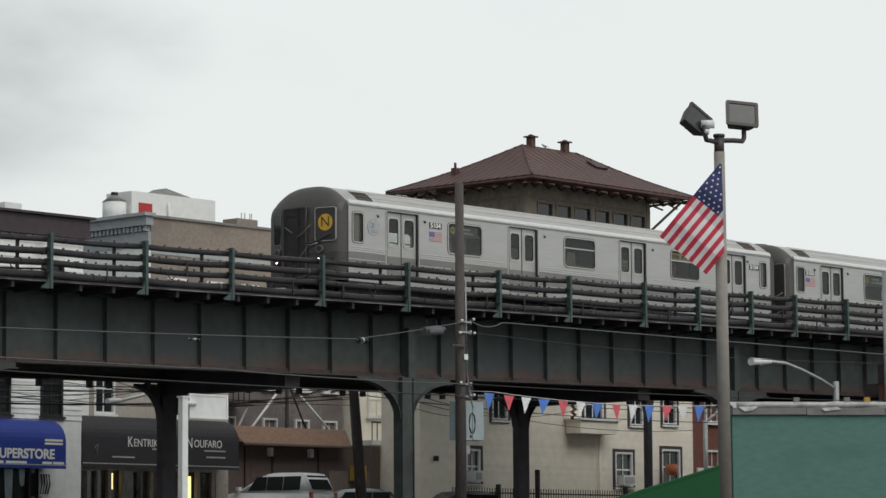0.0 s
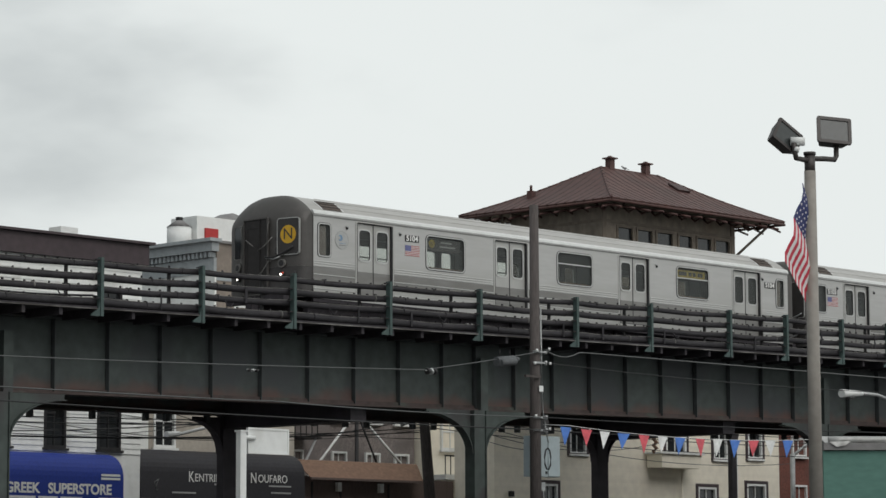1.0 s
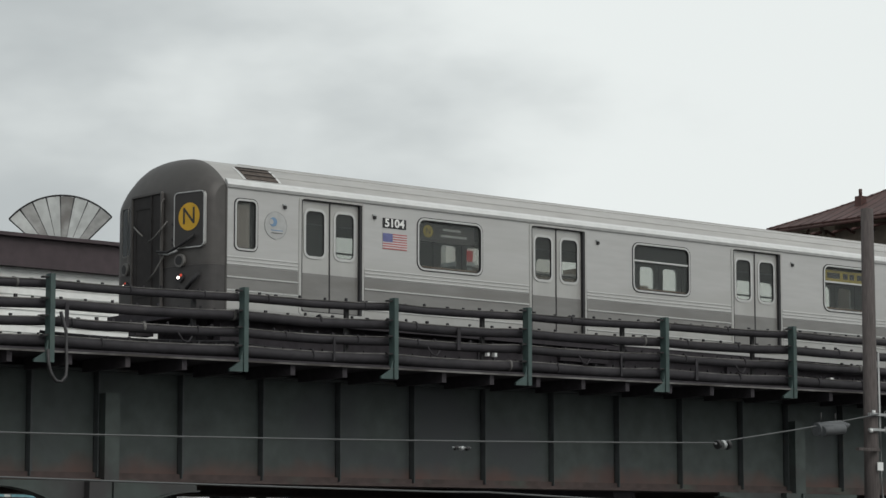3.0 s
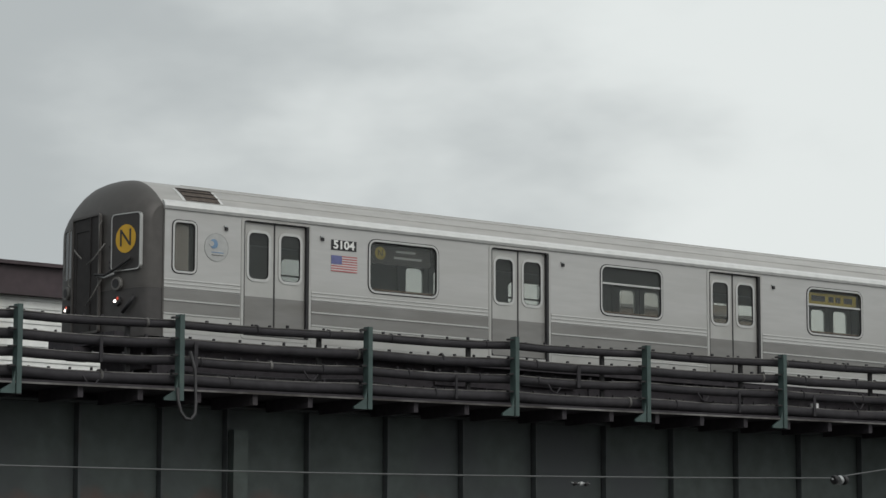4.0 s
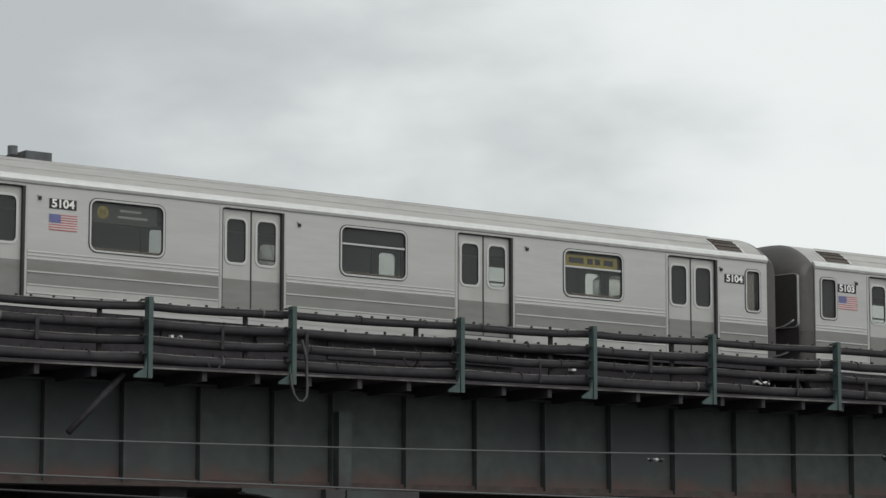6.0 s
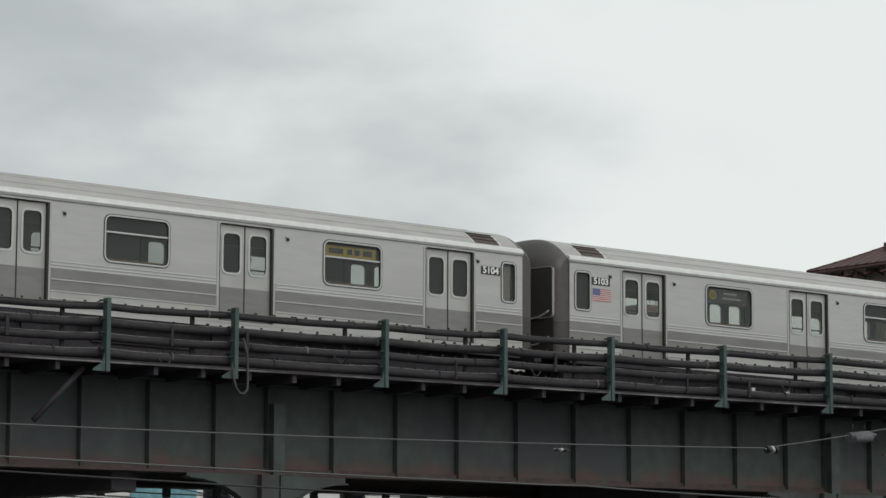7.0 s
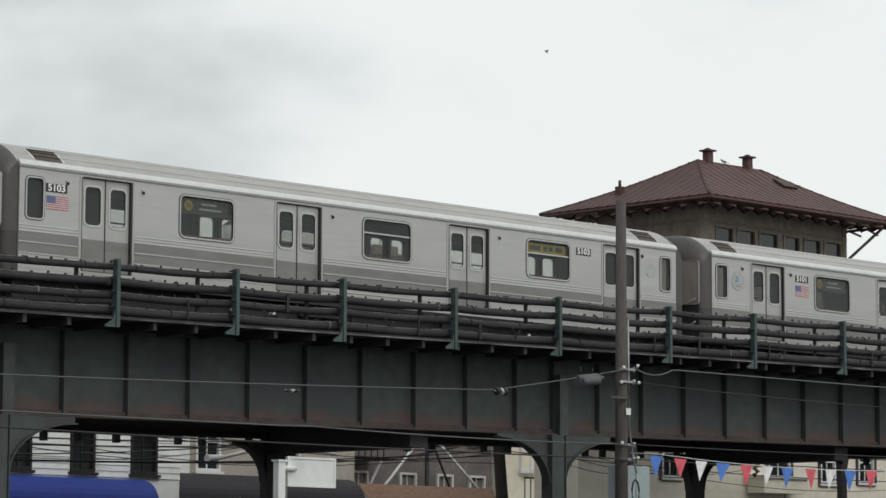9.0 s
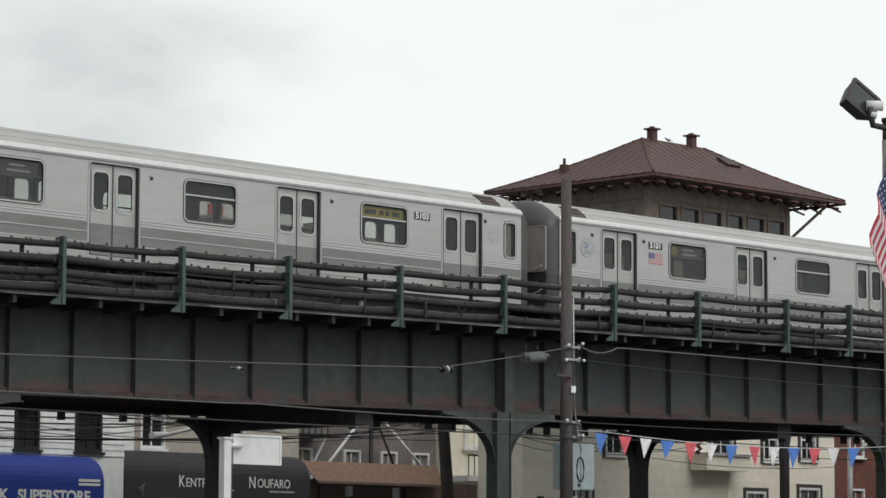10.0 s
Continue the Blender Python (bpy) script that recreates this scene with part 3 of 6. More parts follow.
    # a drooping loop of conduit under one post
    loop = [(32.56, 47.72, 6.98), (32.56, 47.7, 6.75), (32.60, 47.68, 6.58), (32.68, 47.66, 6.46), (32.79, 47.66, 6.45), (32.88, 47.67, 6.55), (32.91, 47.7, 6.75), (32.91, 47.74, 7.3), (32.84, 47.8, 7.62)]
    part("conduit_loop", cable(loop, 0.03, 8), LOOP, rl, "drooping grey conduit loop")
    part("drain_pipe", rod((29.2, 48.1, 7.1 - 0.3), (28.2, 48.3, 5.7), 0.06), UNDER, rl)
    return rl


build_railing()


# ---- the train ----
HOLE_Z = (1.85, 2.85)
DOORS = [1.70, 7.36, 12.99, 18.62]
WINS = [4.46, 10.10, 15.75]
WLEN, LEN, WID = 1.62, 21.5, 3.05


def section(inset, drop, n=14):
    """Outline of the carriage body across the track: y, z, from the near skirt over the roof to the far skirt."""
    pts = [(inset, 0.72), (inset, 1.9), (inset, 2.98)]
    crown = 3.67 - drop
    for k in range(n + 1):
        a = -1 + 2 * k / n
        h = (1 - abs(a) ** 2.7)
        pts.append((WID / 2 + a * (WID / 2 - inset), 3.06 + (crown - 3.06) * h))
    pts += [(WID - inset, 2.98), (WID - inset, 1.9), (WID - inset, 0.72)]
    return pts


EDGE, BOW = 0.34, 0.25


def bow(y):
    """How far the bowed end stands out at y, and its turn about the upright, in degrees."""
    q = (y - WID / 2) / (WID / 2)
    return EDGE + BOW * (1 - q * q) - 0.10 * abs(q) ** 24, math.degrees(math.atan(-2 * BOW * q / (WID / 2)))


def end_cap(u_face, way, upper):
    """A domed, bowed end: upright below the gutter, rolling back into the roof above; its foot is a piece of its own."""
    bm, n, cols = bmesh.new(), 22, []
    for i in range(n + 1):
        q = -1 + 2 * i / n
        y = WID / 2 * (1 + q)
        out, top = bow(y)[0], 3.06 + 0.61 * (1 - abs(q) ** 2.7)
        col = [(out, z) for z in ((1.59, 1.9, 2.5, 2.75) if upper else (0.72, 1.3, 1.588))]
        for k in range(1, 9 if upper else 1):
            a = radians(90 * k / 8)
            col.append((out * math.cos(a), 2.75 + (top - 2.75) * math.sin(a)))
        cols.append([bm.verts.new((u_face + way * u, y, z)) for u, z in col])
    for A, B in zip(cols, cols[1:]):
        for k in range(len(A) - 1):
            bm.faces.new((A[k], A[k + 1], B[k + 1], B[k])).smooth = True
    for A in (cols[0], cols[-1]):
        e = [bm.verts.new((u_face, v.co.y, v.co.z)) for v in A]
        for k in range(len(A) - 1):
            bm.faces.new((A[k], A[k + 1], e[k + 1], e[k]))
    bmesh.ops.recalc_face_normals(bm, faces=bm.faces)
    return bm


def ring_yz(x, y0, y1, z0, z1, r, w, depth):
    bm = ring_xz(y0, y1, z0, z1, r, w, 0, depth)
    for v in bm.verts:
        v.co = Vector((x + (v.co.y), v.co.x, v.co.z))
    bmesh.ops.recalc_face_normals(bm, faces=bm.faces)
    return bm


def disc(x, y, z, r, axis, depth=0.006, n=28):
    """A thin round plate that faces -y ('s') or -x ('w')."""
    d = Vector((0, -depth, 0)) if axis == "s" else Vector((-depth, 0, 0))
    return rod((x, y, z), Vector((x, y, z)) + d, r, n)


def window_unit(car, u, z0, z1, length, far=False, style="sash"):
    """A framed window in a side; far ones sit in the far side."""
    y = WID if far else 0.0
    a, b = (y - 0.018, y + 0.06) if not far else (y - 0.06, y + 0.018)
    fr = part("window_frame", ring_xz(u, u + length, z0, z1, 0.16 if length > 0.9 else 0.11, 0.034, a, b), STEEL_TRIM, car, "polished window surround")
    if not far:
        part("gasket", ring_xz(u - 0.016, u + length + 0.016, z0 - 0.016, z1 + 0.016, 0.17 if length > 0.9 else 0.12, 0.018, -0.012, -0.001), BLACK, fr)
        part("gasket", ring_xz(u + 0.03, u + length - 0.03, z0 + 0.03, z1 - 0.03, 0.13 if length > 0.9 else 0.08, 0.018, -0.008, 0.02), BLACK, fr)
    pane = part("pane", box(u + 0.03, u + length - 0.03, y - 0.004 + (0.03 if not far else -0.03), y + 0.004 + (0.03 if not far else -0.03), z0 + 0.03, z1 - 0.03), PANE, fr)
    pane.visible_shadow = False
    if style == "sash":
        yy = y + (0.018 if not far else -0.018)
        part("transom_bar", box(u + 0.05, u + length - 0.05, yy - 0.02, yy + 0.02, z0 + 0.62 * (z1 - z0), z0 + 0.62 * (z1 - z0) + 0.035), STEEL_TRIM, fr)
    return fr


def door_unit(car, u, far=False):
    """A pair of sliding leaves set back in a framed doorway."""
    y = WID if far else 0.0
    s = -1 if far else 1
    fr = part("door_frame", ring_xz(u - 0.06, u + 1.46, 0.80, 3.0, 0.08, 0.06, min(y - s * 0.012, y + s * 0.1), max(y - s * 0.012, y + s * 0.1)), DOOR_STEEL, car)
    for k, a in enumerate((u + 0.012, u + 0.705)):
        b = a + 0.675
        h = (a + 0.12, b - 0.12, 1.90, 2.89 if far else 2.76)
        leaf = part("door_leaf", pierced(a, b, 0.86, 2.93, [h], *sorted((y + s * 0.055, y + s * 0.09))), DOOR_STEEL, car)
        part("leaf_window_frame", ring_xz(a + 0.075, b - 0.075, 1.86, h[3] + 0.04, 0.15, 0.05, *sorted((y + s * 0.04, y + s * 0.075))), STEEL_TRIM, leaf)
        if not far:
            part("leaf_gasket", ring_xz(a + 0.118, b - 0.118, 1.903, h[3] - 0.003, 0.11, 0.016, 0.042, 0.066), BLACK, leaf)
        p = part("leaf_pane", box(h[0] - 0.01, h[1] + 0.01, y + s * 0.07 - 0.003, y + s * 0.07 + 0.003, h[2] - 0.01, h[3] + 0.01), PANE, leaf)
        p.visible_shadow = False
        part("leaf_band", box(a + 0.01, b - 0.01, *sorted((y + s * 0.050, y + s * 0.054)), 0.87, 1.585), STEEL_LOW, leaf, "darker lower door panel")
    if not far:
        part("door_gap", ring_xz(u - 0.002, u + 1.40, 0.86, 2.955, 0.07, 0.016, -0.015, 0.05), BLACK, fr)
    part("door_seal", box(u + 0.678, u + 0.706, *sorted((y + s * 0.045, y + s * 0.08)), 0.86, 2.93), BLACK, fr)
    # black strip painted for the shadow along the right-hand jamb
    part("pocket_shade_strip", box(u + 1.36, u + 1.415, *sorted((y - s * 0.016, y + s * 0.085)), 0.86, 2.95), BLACK, fr)


def flag_decal(car, u, z, w=0.59, h=0.30):
    d = part("flag_decal", box(u, u + w, -0.006, -0.002, z, z + h), DECAL_WHITE, car, "small faded striped flag decal")
    for k in range(0, 13, 2):
        part("red_stripe", box(u, u + w, -0.009, -0.0062, z + h * k / 13, z + h * (k + 1) / 13), DECAL_RED, d)
    part("blue_canton", box(u, u + 0.24, -0.012, -0.0092, z + h * 6 / 13, z + h), DECAL_BLUE, d)


def number_plate(car, u, z, text, w=0.57, h=0.19):
    p = part("number_board", box(u, u + w, -0.008, -0.002, z, z + h), BLACK, car, "black board with white fleet number")
    words(text, h * 1.12, WHITE, p, pose(u + w / 2, -0.009, z + h / 2) @ FACE_S, squeeze=1.13, bold=0.006)


def carriage(name, x_front, number, layout, front_lit):
    car = thing(name, pose(x_front, 49.6, 7.55), "stainless steel subway car, dull grey, with a dark domed end", "subway car", "cars of the train")
    holes = [(u, u + 1.40, 0.80, 2.94) for u in DOORS] + [(u + 0.03, u + WLEN - 0.03, HOLE_Z[0] + 0.03, HOLE_Z[1] - 0.03) for u in WINS]
    cabs = [(0.19, 0.69), (20.86, 21.30)]
    holes += [(a + 0.03, b - 0.03, 1.92, 2.78) for a, b in cabs]
    for far in (False, True):
        y0, y1 = (0.0, 0.05) if not far else (WID - 0.05, WID)
        part("body_side", pierced(0.0, LEN, 0.72, 3.0, holes, y0, y1), STEEL, car)
        for u in WINS:
            window_unit(car, u, *HOLE_Z, WLEN, far, "plain" if (u == WINS[0] and not far) else "sash")
        for a, b in cabs:
            window_unit(car, a, 1.88, 2.82, b - a, far, "plain")
            if not far and not (layout == "b" and a < 1):
                part("cab_blind", box(a + 0.05, b - 0.12, 0.07, 0.08, 1.9, 2.8), BLIND, car)
        for u in DOORS:
            door_unit(car, u, far)
    # ribbed belt, dark band, and lower ribs, broken by the doors
    spans, u = [], 0.02
    for d in DOORS:
        spans.append((u, d - 0.075))
        u = d + 1.475
    spans.append((u, LEN - 0.02))
    for a, b in spans:
        belt = part("ribbed_belt", box(a, b, -0.006, -0.001, 1.595, 1.80), STEEL, car)
        for z in (1.60, 1.665, 1.73):
            part("rib", slab([(a, -0.006, z), (a, -0.014, z + 0.008), (a, -0.014, z + 0.024), (a, -0.006, z + 0.034)], (b - a, 0, 0)), STEEL_TRIM, belt)
        part("dark_band", box(a, b, -0.008, -0.001, 1.135, 1.59), STEEL_LOW, car, "steel band, its darker reflection put into the colour")
        part("lower_panel", box(a, b, -0.008, -0.001, 0.80, 1.13), DOOR_STEEL, car)
        for z in (1.36, 1.12, 0.97):
            part("lower_rib", slab([(a, -0.008, z), (a, -0.024, z + 0.008), (a, -0.024, z + 0.026), (a, -0.008, z + 0.036)], (b - a, 0, 0)), STEEL_TRIM, belt)
    # roof with gutter
    s = section(0, 0, 20)[3:-3]
    bm = bmesh.new()
    cols = [[bm.verts.new((x, y, z)) for y, z in s] for x in (0.0, LEN * 0.33, LEN * 0.66, LEN)]
    for A, B in zip(cols, cols[1:]):
        for i in range(len(A) - 1):
            bm.faces.new((A[i], A[i + 1], B[i + 1], B[i])).smooth = True
    bmesh.ops.recalc_face_normals(bm, faces=bm.faces)
    part("roof", bm, STEEL_ROOF, car, "dull streaked steel roof")
    for y, d in ((0.0, -1), (WID, 1)):
        part("gutter", slab([(0, y, 3.0), (0, y + d * 0.035, 3.01), (0, y + d * 0.05, 3.06), (0, y + d * 0.02, 3.13), (0, y - d * 0.05, 3.18), (0, y - d * 0.05, 3.0)][::int(-d)], (LEN, 0, 0)), GUTTER, car)
    for k in range(9):
        yv, zv = s[2 + k]
        if k % 2 == 0 and 0.15 < yv < 1.4:
            part("roof_rib", box(0.9, LEN - 0.9, yv - 0.012, yv + 0.012, zv - 0.01, zv + 0.010), STEEL_ROOF, car)
    for u in (0.55, LEN - 1.3):
        hz = lambda yy: 3.06 + 0.61 * (1 - abs((yy - WID / 2) / (WID / 2)) ** 2.7)
        ys = (0.14, 0.25, 0.38, 0.52)
        fr = bmesh.new()
        bm = bmesh.new()
        for a, b in zip(ys, ys[1:]):
            for q, m, e, lift in ((bm, u, u + 0.72, 0.03), (fr, u - 0.07, u + 0.79, 0.012)):
                vs = [q.verts.new(p) for p in ((m, a, hz(a) + lift), (e, a, hz(a) + lift), (e, b, hz(b) + lift), (m, b, hz(b) + lift))]
                q.faces.new(vs)
        for q in (bm, fr):
            bmesh.ops.remove_doubles(q, verts=q.verts, dist=0.001)
            bmesh.ops.solidify(q, geom=q.faces[:], thickness=0.02)
        vent = part("roof_vent", fr, GUTTER, car)
        part("louvre", bm, RUST_VENT, vent, "dark rusty louvred roof vent")
        for y in (0.23, 0.36, 0.46):
            part("louvre_bar", rod((u, y, hz(y) + 0.04), (u + 0.72, y, hz(y) + 0.04), 0.008, 5), RECESS, vent)
    # ends
    for cap_name, u, way in (("front_cap", 0.0, -1), ("rear_cap", LEN, 1)):
        cap = part(cap_name, end_cap(u, way, True), CAP, car, "dark warm-grey domed end")
        part("cap_foot", end_cap(u, way, False), CAP_LOW, cap, "darker lower band of the end")
    part("front_corner_band", box(-0.012, 0.02, -0.012, 0.03, 0.72, 3.0), CAP, car)
    def on_end(y, out=0.0):
        """The pose of a fixture on the bowed end, facing -x, with its middle at y."""
        d, turn = bow(y)
        return pose(-d - out, y, 0, 0, 0, turn)

    def fix(name, bm, material, y, parent=None, label="", out=0.0):
        ob = part(name, bm, material, parent or car, label)
        if parent is None:
            ob.matrix_basis = on_end(y, out)
        return ob
    if front_lit:
        f1 = fix("front_window", ring_yz(0.03, -0.37, 0.37, 1.90, 2.93, 0.09, 0.018, -0.07), STEEL_TRIM, 0.46, None, "route-sign window with polished frame")
        fix("sign_glass", box(-0.03, -0.02, -0.355, 0.355, 1.92, 2.91), SIGN_DARK, 0, f1)
        d = fix("route_disc", disc(-0.031, 0.0, 2.47, 0.255, "w"), YELLOW, 0, f1, "yellow disc with a dark letter")
        words("N", 0.44, SIGN_DARK, d, pose(-0.040, 0.0, 2.47) @ FACE_W, depth=0.003)
        f2 = fix("far_window", ring_yz(0.05, -0.22, 0.22, 1.92, 2.85, 0.09, 0.02, -0.06), CAP_LIGHT, 2.5)
        fix("window_glass", box(0.0, 0.008, -0.21, 0.21, 1.94, 2.83), CAR_GLASS, 0, f2)
        # flat door panel; the depth of its recess is painted as dark colour
        door = fix("end_door", box(-0.022, -0.004, -0.50, 0.46, 0.9, 2.97), RECESS, 1.66, None, "end door, its recess shade put into the colour")
        fix("door_jamb", ring_yz(0.0, -0.54, 0.50, 0.85, 3.0, 0.05, 0.04, -0.05), CAP, 0, door)
        fix("door_panel", ring_yz(-0.023, -0.16, 0.36, 1.1, 2.75, 0.05, 0.02, -0.012), RECESS, 0, door)
        fix("door_pillar", box(-0.045, -0.023, -0.2, -0.17, 0.9, 2.95), RECESS, 0, door)
        for y, z0 in ((1.10, 1.75), (2.2, 1.7)):
            fix("handrail", cable([(-0.04, 0, 2.86), (-0.10, 0, 2.78), (-0.11, 0, z0 + 0.1), (-0.05, -0.05, z0)], 0.013, 6), CAP_LIGHT, y)
        fix("safety_chain", cable([(-0.09, 0.0, 2.42), (-0.10, 0.3, 2.18), (-0.10, 0.5, 2.08)], 0.014), CAP_LIGHT, 0.95)
        fix("safety_chain", cable([(-0.09, 0.0, 2.42), (-0.10, -0.2, 2.3), (-0.10, -0.35, 2.22)], 0.014), CAP_LIGHT, 2.0)
        fix("step_chain", cable([(-0.07, -0.2, 1.8), (-0.10, 0.05, 1.5), (-0.09, 0.25, 1.36)], 0.014), CAP_LIGHT, 1.25)
        for z in (2.36, 2.08, 1.98):
            fix("bolt", rod((-0.05, 0, z), (0.0, 0, z), 0.022, 8), BLACK, 0.86)
        for y in (0.66, 2.44):
            fix("horn_ring", rod((-0.07, 0, 1.68), (0.02, 0, 1.68), 0.12, 20), CAP_LIGHT, y)
            fix("horn_mouth", rod((-0.08, 0, 1.68), (-0.07, 0, 1.68), 0.085, 20), BLACK, y)
            lamp = fix("headlight", rod((-0.06, 0, 1.37), (0.02, 0, 1.37), 0.085, 16), BLACK, y)
            fix("lamp_lens", rod((-0.07, 0.02, 1.37), (-0.061, 0.02, 1.37), 0.027, 14), HEADLAMP, 0, lamp, "lit white lens")
            fix("marker_lens", rod((-0.07, -0.05, 1.41), (-0.062, -0.05, 1.41), 0.026, 12), TAIL_RED, 0, lamp, "small red marker")
        fix("safety_chain", cable([(-0.06, -0.42, 2.12), (-0.10, -0.1, 1.95), (-0.12, 0.2, 1.84), (-0.1, 0.5, 1.88)], 0.028), IRON, 0.7)
        fix("hose", cable([(-0.06, 0.5, 1.86), (-0.12, 0.2, 1.80), (-0.1, -0.02, 1.86)], 0.02), GALV, 0.7)
        fix("grab_iron", rod((-0.06, -0.16, 1.42), (-0.07, 0.12, 1.15), 0.035), BLACK, 0.36)
    else:
        # shade between coupled cars is put into the dark panel and door colours
        d = fix("end_opening", ring_yz(0.03, -0.46, 0.46, 1.66, 2.88, 0.1, 0.02, -0.07), STEEL_TRIM, 0.54)
        # black or tan glass stands in for how brightly each end is lit
        fix("end_glass", box(-0.03, -0.02, -0.445, 0.445, 1.68, 2.86), SIGN_DARK if layout == "b" else BLIND, 0, d)
        fix("end_panel", box(-0.02, -0.005, -0.46, 0.46, 0.8, 1.65), RECESS, 0, d)
        fix("end_door", box(-0.03, -0.004, -0.36, 0.36, 0.9, 2.95), RECESS, 1.56)
        for z in (1.72, 1.1):
            fix("safety_chain", cable(sag((-0.10, -0.4, z + 0.1), (-0.10, 0.6, z + 0.1), 0.16), 0.02), GALV, 0.55)
    xf = -0.6
    part("anticlimber", box(xf - 0.16, xf + 0.05, 0.35, 2.7, 0.62, 0.80), UNDER, car)
    part("coupler", box(xf - 0.38, xf, 1.4, 1.65, 0.35, 0.6), UNDER, car)
    # marker lamps, emblems and boards
    for u in (1.28, 3.38, 9.1, 14.75, 20.12):
        m = part("marker_light", box(u, u + 0.055, -0.04, 0.0, 2.72, 2.78), BLACK, car)
        part("marker_hood", box(u - 0.02, u + 0.04, -0.03, 0.0, 2.785, 2.81), GALV, m)
    if layout == "a":
        number_plate(car, 3.61, 2.58, number)
        flag_decal(car, 3.61, 2.18)
        number_plate(car, 20.25, 2.48, number)
        e = part("emblem", disc(1.11, -0.001, 2.40, 0.255, "s"), LOGO_GREY, car, "faded round grey emblem")
        part("emblem_mark", disc(1.05, -0.008, 2.46, 0.085, "s"), EMBLEM_BLUE, e)
        part("emblem_notch", disc(1.0, -0.014, 2.46, 0.05, "s", 0.003), LOGO_GREY, e)
        part("emblem_rim", ring_xz(0.85, 1.37, 2.14, 2.66, 0.26, 0.012, -0.009, -0.002), EMBLEM_RIM, e)
        for k in range(2):
            part("emblem_bar", box(1.0, 1.26, -0.012, -0.008, 2.30 - 0.05 * k, 2.315 - 0.05 * k), EMBLEM_BLUE if k == 0 else CAP_LIGHT, e)
    else:
        number_plate(car, 0.73, 2.52, number)
        flag_decal(car, 0.75, 2.14)
        number_plate(car, 17.60, 2.58, number, 0.55)
        e = part("emblem", disc(20.5, -0.001, 2.40, 0.2, "s"), LOGO_GREY, car, "faded round grey emblem")
    # route and destination signs inside the glass
    r = part("route_sign", box(4.55, 5.95, 0.075, 0.10, 2.42, 2.78), SIGN_DARK, car)
    d = part("route_disc", disc(4.78, 0.074, 2.62, 0.12, "s"), SIGN_AMBER, r)
    words("N", 0.17, SIGN_DARK, d, pose(4.78, 0.064, 2.62) @ FACE_S, depth=0.002)
    for k, (a, b) in enumerate(((5.15, 5.6), (5.1, 5.75))):
        part("sign_bar", box(a, b, 0.068, 0.074, 2.66 - 0.12 * k, 2.70 - 0.12 * k), LOGO_GREY, r)
    r = part("destination_sign", box(15.85, 17.27, 0.075, 0.10, 2.52, 2.76), SIGN_AMBER, car, "amber destination sign")
    for a, b in ((15.95, 16.35), (16.45, 16.6), (16.66, 16.8), (16.9, 17.15)):
        part("sign_bar", box(a, b, 0.068, 0.074, 2.58, 2.70), SIGN_DARK, r)
    # inside
    part("floor", box(0.05, LEN - 0.05, 0.06, WID - 0.06, 0.92, 0.98), UNDER, car)
    part("ceiling_lining", box(0.05, LEN - 0.05, 0.25, WID - 0.25, 2.99, 3.03), INTERIOR, car)
    for u in (0.9, 20.7):
        part("bulkhead", box(u, u + 0.04, 0.06, WID - 0.06, 0.98, 2.98), INTERIOR, car)
    for u in (3.4, 9.0, 14.65):
        for y in (0.1, WID - 0.6):
            part("bench", box(u, u + 3.4, y, y + 0.5, 1.35, 1.45), SEAT, car)
            part("bench_back", box(u, u + 3.4, y if y < 1 else y + 0.42, (y if y < 1 else y + 0.42) + 0.08, 1.45, 1.95), SEAT, car)
    # pale fuse boxes and a hose end low on the trucks
    for u, w in (((6.35, 0.06), (6.54, 0.06), (16.1, 0.10)) if layout == "a" else ((6.2, 0.11), (7.4, 0.11), (16.0, 0.08))):
        part("fuse_box", box(u, u + w, 0.16, 0.299, 0.32, 0.43), WHITE_PAINT, car, "small white fuse box")
    part("hose_end", cable([(21.3, 0.28, 0.36), (21.4, 0.25, 0.40), (21.52, 0.27, 0.35), (21.66, 0.25, 0.39), (21.78, 0.27, 0.36)], 0.03, 6), WHITE_PAINT, car)
    # underframe and trucks
    part("underframe", box(0.1, LEN - 0.1, 0.7, 2.3, 0.22, 0.73), UNDER, car)
    # added sheet that keeps the space below the body dark
    part("dark_under_sheet", box(0.1, LEN - 0.1, 0.3, 0.5, -0.15, 0.73), UNDER, car)
    part("side_sill", box(0.05, LEN - 0.05, 0.02, 0.10, 0.62, 0.74), UNDER, car)
    for a, b, y0, z0 in ((6.2, 8.0, 0.25, 0.25), (8.3, 9.6, 0.2, 0.35), (10.0, 12.6, 0.25, 0.2), (13.0, 14.6, 0.22, 0.3)):
        part("equipment_box", box(a, b, y0, WID - y0, z0, 0.70), UNDER, car)
    for uc in (3.1, 18.4):
        tr = part("truck_frame", box(uc - 1.6, uc + 1.6, 0.35, 0.55, 0.35, 0.62), UNDER, car)
        part("truck_frame", box(uc - 1.6, uc + 1.6, 2.5, 2.7, 0.35, 0.62), UNDER, car)
        part("bolster", box(uc - 0.3, uc + 0.3, 0.4, 2.65, 0.3, 0.72), UNDER, car)
        for du in (-1.05, 1.05):
            for y in (0.75, 2.17):
                part("wheel", rod((uc + du, y, 0.43), (uc + du, y + 0.13, 0.43), 0.425, 24), RAILSTEEL, car)
    return car


CARS = [carriage("subway_car", 31.37, "5104", "a", True), carriage("subway_car", 54.30, "5103", "b", False),
        carriage("subway_car", 77.25, "5101", "a", False)]
CAR_X = (31.37, 54.30, 77.25)
for c in CARS:
    if "." in c.name:
        c["label"] = "stainless steel subway car coupled behind, dull grey, with dark grey end"


